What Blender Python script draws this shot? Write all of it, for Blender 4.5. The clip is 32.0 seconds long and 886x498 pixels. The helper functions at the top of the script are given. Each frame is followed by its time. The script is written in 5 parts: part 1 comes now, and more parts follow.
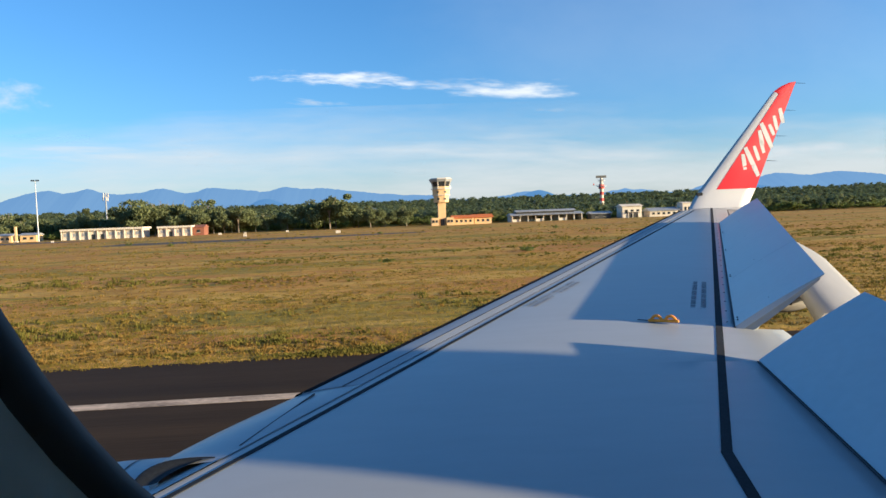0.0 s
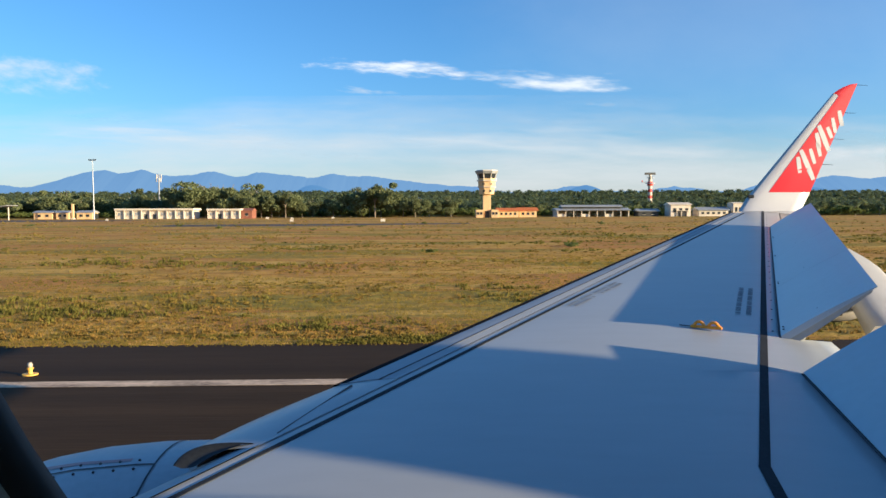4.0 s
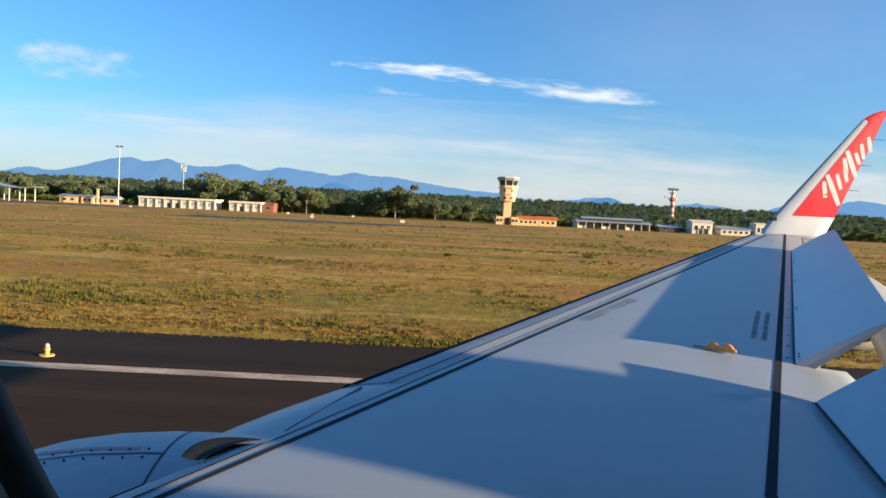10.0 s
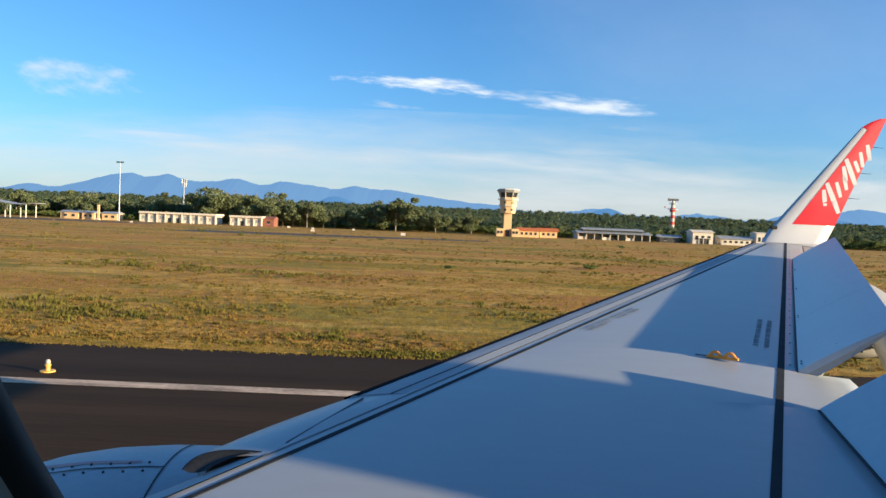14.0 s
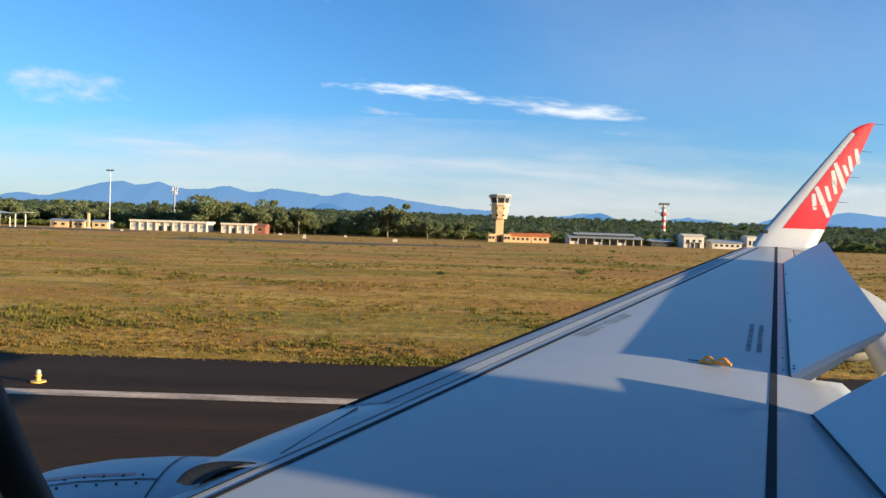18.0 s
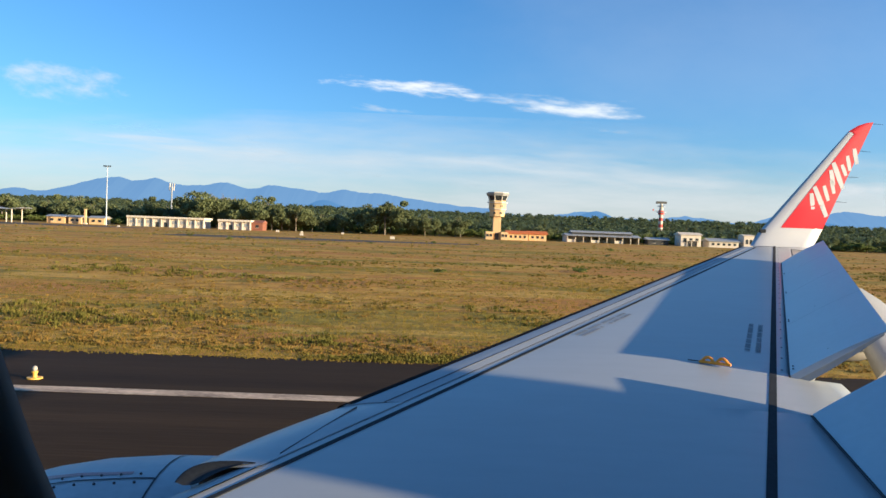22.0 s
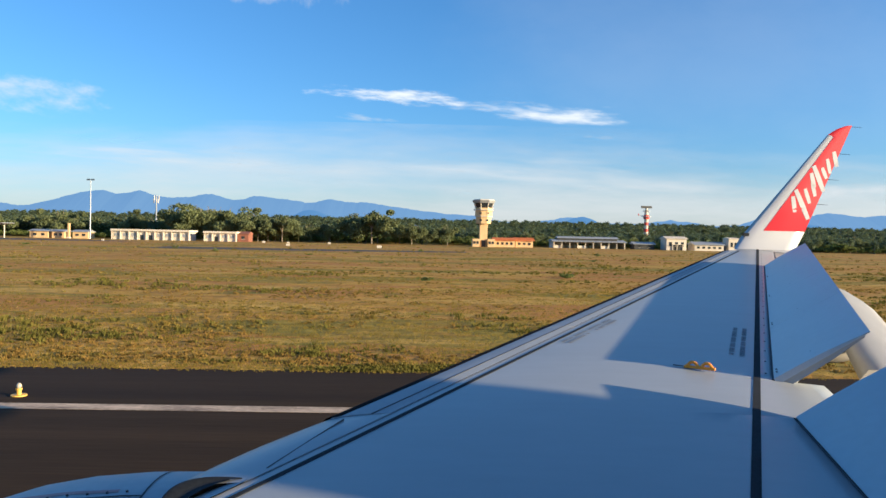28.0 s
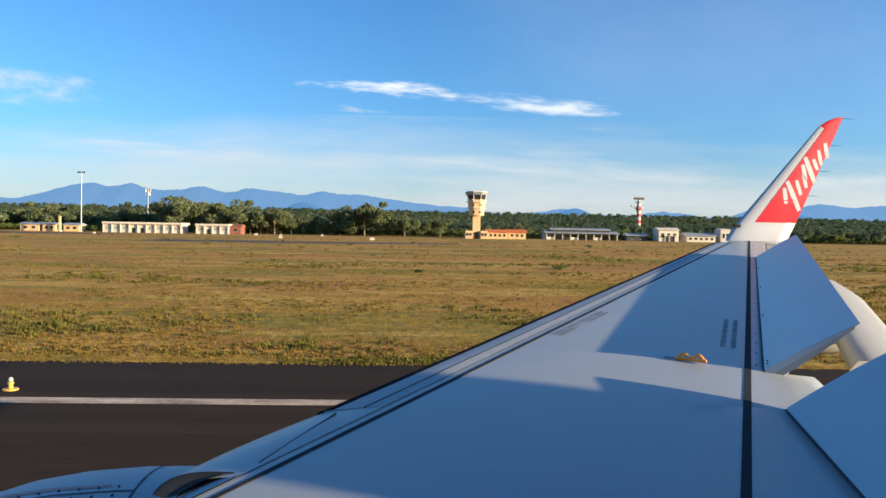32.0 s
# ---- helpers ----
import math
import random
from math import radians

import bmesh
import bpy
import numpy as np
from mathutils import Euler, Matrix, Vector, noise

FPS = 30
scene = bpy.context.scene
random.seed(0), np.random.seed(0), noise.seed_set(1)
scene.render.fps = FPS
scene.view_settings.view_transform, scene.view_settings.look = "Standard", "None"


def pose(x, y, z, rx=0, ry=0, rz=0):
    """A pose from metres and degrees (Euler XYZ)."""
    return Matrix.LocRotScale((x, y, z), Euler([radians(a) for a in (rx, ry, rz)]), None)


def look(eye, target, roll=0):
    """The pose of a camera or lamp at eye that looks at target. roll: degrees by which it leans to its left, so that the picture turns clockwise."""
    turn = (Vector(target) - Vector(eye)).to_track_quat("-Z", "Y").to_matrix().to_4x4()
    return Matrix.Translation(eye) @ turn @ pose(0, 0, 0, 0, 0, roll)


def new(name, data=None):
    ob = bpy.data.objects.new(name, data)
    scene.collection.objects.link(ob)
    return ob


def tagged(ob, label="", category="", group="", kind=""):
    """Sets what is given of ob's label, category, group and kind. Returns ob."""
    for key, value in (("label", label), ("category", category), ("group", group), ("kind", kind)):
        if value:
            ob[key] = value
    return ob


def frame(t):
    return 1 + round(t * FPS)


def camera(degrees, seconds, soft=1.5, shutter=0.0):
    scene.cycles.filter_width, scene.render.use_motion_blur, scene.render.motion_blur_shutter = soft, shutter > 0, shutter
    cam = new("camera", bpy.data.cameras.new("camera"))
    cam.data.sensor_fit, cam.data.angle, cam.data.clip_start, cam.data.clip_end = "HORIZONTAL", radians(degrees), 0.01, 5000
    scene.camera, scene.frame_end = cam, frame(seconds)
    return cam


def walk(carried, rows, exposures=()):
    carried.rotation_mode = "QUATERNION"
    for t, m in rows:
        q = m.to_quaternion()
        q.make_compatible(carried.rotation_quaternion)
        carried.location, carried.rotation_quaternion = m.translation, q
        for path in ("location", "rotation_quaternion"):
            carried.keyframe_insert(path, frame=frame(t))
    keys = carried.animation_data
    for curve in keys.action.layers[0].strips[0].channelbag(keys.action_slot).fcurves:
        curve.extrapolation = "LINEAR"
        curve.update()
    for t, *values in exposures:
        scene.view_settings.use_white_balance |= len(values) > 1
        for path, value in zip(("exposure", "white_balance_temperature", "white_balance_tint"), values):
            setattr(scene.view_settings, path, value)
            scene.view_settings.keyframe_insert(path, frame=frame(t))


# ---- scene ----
# ---- camera ----


def eye(x, y, z, yaw, pitch, roll):
    """A seat-window pose: yaw to the nose, pitch up and lean to the left, in degrees."""
    return pose(x, y, z, 0, 0, yaw) @ pose(0, 0, 0, 90 + pitch) @ pose(0, 0, 0, 0, 0, roll)


cam = camera(62.2, 32.0, soft=1.5)
PATH = [
    (0, eye(-0.010, 0.020, 4.415, -4.86, -2.51, -2.20)),
    (0.5, eye(-0.012, 0.018, 4.417, -4.86, -2.55, -2.20)),
    (1, eye(-0.008, 0.017, 4.413, -4.80, -2.35, -2.20)),
    (1.5, eye(-0.005, 0.015, 4.410, -4.57, -2.38, -2.20)),
    (2, eye(0.000, 0.013, 4.404, -4.23, -2.61, -1.87)),
    (2.5, eye(0.000, 0.012, 4.388, -3.82, -2.27, -1.53)),
    (3, eye(0.000, 0.010, 4.420, -3.57, -2.29, -1.20)),
    (3.5, eye(0.005, 0.010, 4.440, -2.64, -2.66, -0.80)),
    (5.5, eye(-0.005, 0.006, 4.475, 0.63, -3.85, 1.35)),
    (6, eye(-0.005, 0.005, 4.468, 0.25, -3.18, 1.12)),
    (7, eye(0.027, -0.003, 4.446, -0.18, -1.73, 0.73)),
    (8, eye(0.023, -0.006, 4.453, -0.29, -2.04, 2.09)),
    (9, eye(0.014, -0.006, 4.466, -0.22, -2.62, 2.63)),
    (10, eye(0.009, -0.006, 4.474, -0.05, -2.84, 2.91)),
    (11, eye(0.016, -0.006, 4.464, 0.24, -2.79, 3.09)),
    (12, eye(0.014, -0.006, 4.464, 0.04, -2.58, 2.94)),
    (13, eye(0.014, -0.006, 4.465, 0.33, -2.35, 2.48)),
    (14, eye(0.013, -0.004, 4.459, 0.05, -1.87, 2.37)),
    (14.5, eye(0.002, -0.002, 4.474, -0.23, -1.81, 2.20)),
    (16.5, eye(-0.002, -0.002, 4.476, -1.08, -1.36, 2.07)),
    (17, eye(-0.007, 0.002, 4.485, -1.00, -1.50, 2.28)),
    (18, eye(0.004, -0.006, 4.474, -0.55, -1.39, 1.94)),
    (19, eye(0.000, -0.005, 4.484, 0.07, -1.75, 2.07)),
    (20, eye(-0.006, -0.004, 4.495, -0.15, -1.77, 2.20)),
    (21, eye(0.001, -0.005, 4.477, -0.35, -1.47, 2.14)),
    (22, eye(-0.014, 0.012, 4.483, -0.77, -1.58, 2.19)),
    (23, eye(-0.011, 0.006, 4.487, -0.91, -1.48, 2.02)),
    (24, eye(-0.009, -0.002, 4.494, -0.85, -1.65, 1.86)),
    (25, eye(-0.008, 0.005, 4.486, -0.64, -1.57, 1.72)),
    (25.5, eye(-0.007, 0.005, 4.488, -0.68, -1.50, 1.60)),
    (27.5, eye(0.008, 0.009, 4.485, -1.50, -0.79, 0.99)),
    (28, eye(0.003, -0.008, 4.501, -1.76, -0.93, 1.22)),
    (29, eye(0.000, -0.000, 4.500, -1.80, -1.13, 0.80)),
    (30, eye(0.008, -0.003, 4.499, -1.63, -1.44, 1.03)),
    (31, eye(0.009, 0.001, 4.511, -2.04, -1.39, 0.89)),
    (32, eye(0.010, -0.004, 4.511, -2.32, -1.55, 1.06)),
]
walk(cam, PATH, exposures=[(0, 1.42, 4900, 3), (32, 1.42, 4900, 3)])

# ---- daylight ----
SUN_EL, SUN_AZ = 10.5, 21.5     # height, and angle from the tail towards the far side of the aircraft
sun_dir = Vector((math.cos(radians(SUN_AZ)) * math.cos(radians(SUN_EL)),
                  -math.sin(radians(SUN_AZ)) * math.cos(radians(SUN_EL)), math.sin(radians(SUN_EL))))
world = bpy.data.worlds.new("world")
world.use_nodes = True
scene.world = world
nt = world.node_tree
sky = nt.nodes.new("ShaderNodeTexSky")
sky.sky_type = "NISHITA"
sky.sun_disc = False
sky.sun_elevation = radians(SUN_EL)
sky.sun_rotation = math.atan2(sun_dir.x, sun_dir.y)
sky.altitude, sky.air_density, sky.dust_density, sky.ozone_density = 0, 1.0, 0.7, 3.4
nt.links.new(sky.outputs[0], nt.nodes["Background"].inputs[0])
nt.nodes["Background"].inputs[1].default_value = 0.071
sun = new("sun", bpy.data.lights.new("sun", "SUN"))
sun.data.energy, sun.data.angle, sun.data.color = 5.0, radians(0.53), (1.0, 0.66, 0.32)
sun.matrix_basis = look(sun_dir * 50, (0, 0, 0))

# ---- materials ----


def material(name, color, rough=0.6, metal=0.0, vary=0.15, scale=3.0, fine=40.0, bump=0.0, stretch=(1, 1, 1), tint=None, spec=0.5, local=False):
    """Principled paint or surface with two scales of variation and a fine relief."""
    m = bpy.data.materials.new(name)
    m.use_nodes = True
    n, l = m.node_tree.nodes, m.node_tree.links
    b = n["Principled BSDF"]
    b.inputs["Roughness"].default_value, b.inputs["Metallic"].default_value = rough, metal
    b.inputs["Specular IOR Level"].default_value = spec
    tc, mp = n.new("ShaderNodeTexCoord"), n.new("ShaderNodeMapping")
    geo = n.new("ShaderNodeNewGeometry")
    l.new(tc.outputs["Object"] if local else geo.outputs["Position"], mp.inputs[0])
    mp.inputs["Scale"].default_value = stretch
    n1, n2 = n.new("ShaderNodeTexNoise"), n.new("ShaderNodeTexNoise")
    n1.inputs["Scale"].default_value, n1.inputs["Detail"].default_value = scale, 5
    n2.inputs["Scale"].default_value, n2.inputs["Detail"].default_value = fine, 4
    for q in (n1, n2):
        l.new(mp.outputs[0], q.inputs["Vector"])
    add = n.new("ShaderNodeMath")
    add.operation = "ADD"
    l.new(n1.outputs[0], add.inputs[0])
    l.new(n2.outputs[0], add.inputs[1])
    ramp = n.new("ShaderNodeMapRange")
    ramp.inputs["From Min"].default_value, ramp.inputs["From Max"].default_value = 0.7, 1.3
    l.new(add.outputs[0], ramp.inputs[0])
    mix = n.new("ShaderNodeMix")
    mix.data_type = "RGBA"
    lo = tint or [c * (1 - vary) for c in color]
    hi = [min(1, c * (1 + vary)) for c in color]
    mix.inputs[6].default_value, mix.inputs[7].default_value = (*lo, 1), (*hi, 1)
    l.new(ramp.outputs[0], mix.inputs[0])
    l.new(mix.outputs[2], b.inputs["Base Color"])
    if bump:
        bp = n.new("ShaderNodeBump")
        bp.inputs["Strength"].default_value, bp.inputs["Distance"].default_value = 0.6, bump
        l.new(n2.outputs[0], bp.inputs["Height"])
        l.new(bp.outputs[0], b.inputs["Normal"])
    return m


def leafy(m, share=0.4):
    """Thin leaves and blades that let part of the light through."""
    n, l = m.node_tree.nodes, m.node_tree.links
    b = n["Principled BSDF"]
    tr, mx = n.new("ShaderNodeBsdfTranslucent"), n.new("ShaderNodeMixShader")
    mx.inputs[0].default_value = share
    l.new(b.inputs["Base Color"].links[0].from_socket, tr.inputs[0])
    l.new(b.outputs[0], mx.inputs[1])
    l.new(tr.outputs[0], mx.inputs[2])
    l.new(mx.outputs[0], n["Material Output"].inputs[0])
    return m


M = dict(
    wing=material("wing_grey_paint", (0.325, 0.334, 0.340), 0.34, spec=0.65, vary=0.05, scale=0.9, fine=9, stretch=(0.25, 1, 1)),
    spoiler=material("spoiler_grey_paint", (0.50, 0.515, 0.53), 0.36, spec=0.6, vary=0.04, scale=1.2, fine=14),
    slat=material("bare_metal_slat", (0.33, 0.345, 0.36), 0.62, 0.0, vary=0.06, scale=3, fine=30),
    stripe=material("dark_seal", (0.024, 0.026, 0.030), 0.8, vary=0.3, scale=5, fine=60, spec=0.15),
    black=material("matte_black", (0.010, 0.010, 0.011), 0.9, vary=0.3, spec=0.05),
    seam=material("seam_shadow", (0.06, 0.06, 0.065), 0.7, vary=0.3),
    ink=material("stencil_ink", (0.215, 0.218, 0.224), 0.6, vary=0.3),
    rivet=material("dark_fastener", (0.07, 0.07, 0.075), 0.5, 0.3),
    red=material("winglet_red_paint", (0.52, 0.016, 0.014), 0.35, vary=0.06, scale=2),
    white=material("winglet_white_paint", (0.52, 0.51, 0.50), 0.35, vary=0.03, scale=2),
    cowl_red=material("faded_red_cowl_paint", (0.36, 0.20, 0.19), 0.5, vary=0.1, scale=6),
    orange=material("orange_fitting", (0.85, 0.34, 0.02), 0.4, vary=0.08, scale=20),
    nacelle=material("nacelle_paint", (0.40, 0.41, 0.42), 0.5, vary=0.06, scale=2.5, fine=20),
    # Near-black of fittings; also the painted shade of the cove and slat recess
    dark=material("painted_shade_and_dark_fitting", (0.022, 0.025, 0.030), 0.8, vary=0.3, spec=0.15),
    flap=material("flap_paint", (0.30, 0.285, 0.265), 0.5, vary=0.05, scale=2),
    hull=material("fuselage_paint", (0.70, 0.70, 0.69), 0.35, vary=0.04, scale=1),
    # White-grey plastic with the sky's blue light put into its colour
    cabin=material("cabin_panel_plastic", (0.46, 0.56, 0.64), 0.55, vary=0.06, scale=8, fine=120, bump=0.0003),
    gasket=material("window_gasket_rubber", (0.03, 0.032, 0.035), 0.6, vary=0.2),
)

# ---- building blocks ----


def finish(bm, name, mat, smooth=False):
    bmesh.ops.recalc_face_normals(bm, faces=bm.faces)
    me = bpy.data.meshes.new(name)
    bm.to_mesh(me)
    bm.free()
    me.materials.append(mat)
    if smooth:
        me.shade_smooth()
    return me


def part(name, bm, mat, parent, label="", smooth=False):
    ob = new(name, finish(bm, name, mat, smooth))
    ob.parent = parent
    return tagged(ob, label)


def thing(name, place, label, category, group="", kind=""):
    ob = new(name)
    ob.empty_display_size = 0.1
    ob.location = place
    return tagged(ob, label, category, group, kind)


def box(bm, c, s, rz=0.0, bevel=0.0):
    r = bmesh.ops.create_cube(bm, size=1, matrix=Matrix.Translation(c) @ Matrix.Rotation(rz, 4, "Z") @ Matrix.Diagonal((*s, 1)))
    if bevel:
        ed = {e for v in r["verts"] for e in v.link_edges}
        bmesh.ops.bevel(bm, geom=list(ed), offset=bevel, segments=2, affect="EDGES", profile=0.6)
    return bm


def tube(bm, a, b, r0, r1=None, n=10):
    a, b = Vector(a), Vector(b)
    d = b - a
    q = d.to_track_quat("Z", "Y").to_matrix().to_4x4()
    bmesh.ops.create_cone(bm, cap_ends=True, segments=n, radius1=r0, radius2=r0 if r1 is None else r1, depth=d.length,
                          matrix=Matrix.Translation((a + b) / 2) @ q)
    return bm


def grid(bm, pts, close=False):
    """Faces over rows of points."""
    vs = [[bm.verts.new(p) for p in row] for row in pts]
    for i in range(len(vs) - 1):
        m = len(vs[i])
        for j in range(m if close else m - 1):
            bm.faces.new((vs[i][j], vs[i][(j + 1) % m], vs[i + 1][(j + 1) % m], vs[i + 1][j]))
    return vs


def slab(bm, top, drop):
    """A closed plate: rows of top points, and the same points lowered."""
    a = grid(bm, top)
    b = grid(bm, [[Vector(p) - Vector((0, 0, drop)) for p in row] for row in top])
    rim = lambda v: [v[0][j] for j in range(len(v[0]))] + [v[i][-1] for i in range(1, len(v))] + [v[-1][j] for j in range(len(v[0]) - 2, -1, -1)] + [v[i][0] for i in range(len(v) - 2, 0, -1)]
    ra, rb = rim(a), rim(b)
    for i in range(len(ra)):
        j = (i + 1) % len(ra)
        bm.faces.new((ra[i], ra[j], rb[j], rb[i]))
    return bm


# ---- the aircraft: x to the tail, y outboard, z up ----
ROOT, TIP = 0.15, 15.6


def front(y):
    return -0.13 + 0.635 * (y - 4.43)


def rear(y):
    return 1.62 + 0.463 * (y - 3.41)


def hinge(y):
    return rear(y) + 0.13


def deck(x, y):
    """Height of the wing's upper skin."""
    z = 3.0 + 0.089 * y
    f, r = front(y), rear(y)
    s = (x - f) / (r - f)
    if s < 0:
        d = f - x
        z -= 0.02 * d + 0.16 * d * d
    elif s <= 1:
        z += 0.10 * (r - f) / 2.4 * s * (1 - s)
    else:
        z -= 0.07 * (x - r) + 0.02 * (x - r) ** 2
    return z


def P(x, y, up=0.0):
    return Vector((x, y, deck(x, y) + up))


plane = thing("airliner", (0, 0, 0), "white and grey airliner with raised wing spoilers on the runway", "aircraft")


def nose(y):
    """Leading edge of the slats, and of the fixed root inboard of the pylon."""
    if y >= 4.5:
        return front(y) - 0.45 + 0.010 * (y - 4.5)
    if y >= 3.55:
        k = (4.5 - y) / 0.95
        return front(y) - 0.46 - 0.05 * math.sin(math.pi * min(1, k))
    return front(y) - 0.34


def wing_skin():
    bm = bmesh.new()
    ys = list(np.linspace(ROOT, 4.59, 24)) + [4.60, 4.8, 5.0, 5.2, 5.42] + list(np.linspace(5.43, 12.74, 34)) + list(np.linspace(12.76, TIP, 12))
    rows = []
    for y in ys:
        x0 = front(y) - 0.10
        x1 = hinge(y) if y > 5.425 else (2.98 + 0.2 * (y - 5) if y > 4.595 else 2.42 + 0.19 * (y - 4.59))
        if y > 12.75:
            x1 = rear(y) + 0.35
        xs = [x0, x0 + 0.003] + [x0 + (x1 - x0) * i / 22 for i in range(1, 23)]
        rows.append([P(x, y) for x in xs] + [P(x1, y, -0.16), P(x0 + 0.6, y, -0.34 - 0.12 * (TIP - y) / 15), P(x0, y, -0.12)])
    grid(bm, rows, close=True)
    for r in (rows[0], rows[-1]):
        bm.faces.new([bm.verts.new(p) for p in r])
    return bm


part("wing_skin", wing_skin(), M["wing"], plane, "light grey painted wing upper skin", smooth=True)


def strip(y0, y1, fx, w, n, up, mat, name, label=""):
    bm = bmesh.new()
    top = [[P(fx(y) + s * w / 2, y, up) for s in (-1, 1)] for y in np.linspace(y0, y1, n)]
    slab(bm, top, 0.012)
    return part(name, bm, mat, plane, label)


strip(0.4, 15.05, front, 0.038, 60, 0.004, M["stripe"], "front_spar_stripe", "dark line along the front of the wing")
strip(3.22, 15.62, rear, 0.055, 50, 0.004, M["stripe"], "rear_spar_stripe", "dark line along the rear spar")
strip(0.4, 3.23, lambda y: rear(3.22) - 0.22 * (3.22 - y), 0.055, 16, 0.004, M["stripe"], "rear_spar_stripe", "dark line along the rear spar")


def slat(y0, y1, n):
    """Drooped slat: a curved nose of bare metal."""
    bm = bmesh.new()
    rows = []
    for y in np.linspace(y0, y1, n):
        a, b = nose(y), front(y) - 0.092
        row = []
        for i in range(9):
            x = b + (a - b) * i / 8
            row.append(P(x, y, 0.005 + 0.007 * min(1, i / 3)))
        e = row[-1]
        row += [e + Vector((-0.03, 0, -0.05)), e + Vector((-0.025, 0, -0.12)), e + Vector((0.10, 0, -0.2)), P(b, y, -0.10)]
        rows.append(row)
    grid(bm, rows)
    for r in (rows[0], rows[-1]):
        bm.faces.new([bm.verts.new(p) for p in r])
    return bm


for a, b in ((4.52, 7.2), (7.21, 9.95), (9.96, 12.7), (12.71, 15.2)):
    part("slat", slat(a, b, 16), M["slat"], plane, "bare metal leading edge slat", smooth=True)
    bm = bmesh.new()
    rows = [[P(nose(y) + o, y, u) for o, u in ((0.05, 0.014), (0.0, 0.018), (-0.035, 0.012), (-0.07, -0.02), (-0.05, -0.14), (0.05, -0.16))] for y in np.linspace(a, b, 14)]
    grid(bm, rows, close=True)
    part("slat_lip", bm, M["black"], plane, "black lip under the slat")
    strip(a, b, lambda y: front(y) - 0.20, 0.012, 14, 0.014, M["seam"], "slat_seam")

# fixed leading edge over the pylon, and the inboard slat
bm = bmesh.new()
rows = []
for y in np.linspace(3.5, 4.53, 14):
    a, b = nose(y), front(y) - 0.09
    row = [P(b + (a - b) * i / 8, y, 0.005 + 0.010 * math.sin(math.pi * i / 8) * math.sin(math.pi * (y - 3.5) / 1.03)) for i in range(9)]
    e = row[-1]
    rows.append(row + [e + Vector((-0.03, 0, -0.07)), e + Vector((0.05, 0, -0.3)), P(b, y, -0.2)])
grid(bm, rows)
part("pylon_fairing", bm, M["wing"], plane, "rounded light grey fairing over the engine pylon", smooth=True)
bm = bmesh.new()
slab(bm, [[P(-0.44 - 0.30 * k, 4.42 - 0.75 * k, 0.019 - 0.010 * k) + Vector((s, 0, 0)) for s in (-0.0035, 0.0035)] for k in np.linspace(0, 1, 8)], 0.01)
part("panel_seam", bm, M["seam"], plane)
bm = bmesh.new()
rows = []
for y in np.linspace(0.4, 3.53, 14):
    a, b = front(y) - 0.40, front(y) - 0.092
    row = [P(b + (a - b) * i / 6, y, 0.008 - 0.09 * (i / 6) ** 1.5) for i in range(7)]
    e = row[-1]
    rows.append(row + [e + Vector((-0.02, 0, -0.06)), e + Vector((0.1, 0, -0.2)), P(b, y, -0.15)])
grid(bm, rows)
part("inboard_slat", bm, M["slat"], plane, "bare metal inboard slat", smooth=True)
# black strip in place of the shaded gap beyond the slat
bm = bmesh.new()
grid(bm, [[P(front(y) - o, y, u) for o, u in ((0.36, -0.055), (0.43, -0.085), (0.52, -0.12), (0.58, -0.2), (0.4, -0.28))] for y in np.linspace(0.4, 3.2, 10)], close=True)
part("inboard_slat_shade", bm, M["black"], plane, "black strip standing for the shade under the inboard slat")


def bend(k, a, c, e):
    """A point on a quadratic curve in plan."""
    x, y = ((1 - k) ** 2 * u + 2 * k * (1 - k) * v + k * k * w for u, v, w in zip(a, c, e))
    return Vector((x, y, 3.003 + 0.089 * y))


# near-flat patch; the recess's shade is put into its dark colour
bm = bmesh.new()
rows = []
for k in np.linspace(0, 1, 14):
    u, v = bend(k, (-0.833, 3.547), (-1.16, 3.61), (-1.13, 3.30)), bend(k, (-0.833, 3.545), (-0.97, 3.50), (-1.03, 3.30))
    dip = Vector((0, 0, -0.015 * math.sin(math.pi * min(1, 0.1 + k * 0.6))))
    rows.append([u + Vector((-0.012, 0.012, -0.004)), u, u.lerp(v, 0.3) + dip, u.lerp(v, 0.7) + dip * 0.8, v])
grid(bm, rows)
part("slat_end_recess", bm, M["dark"], plane, "near-flat dark patch standing for the shaded recess at the slat end", smooth=True)


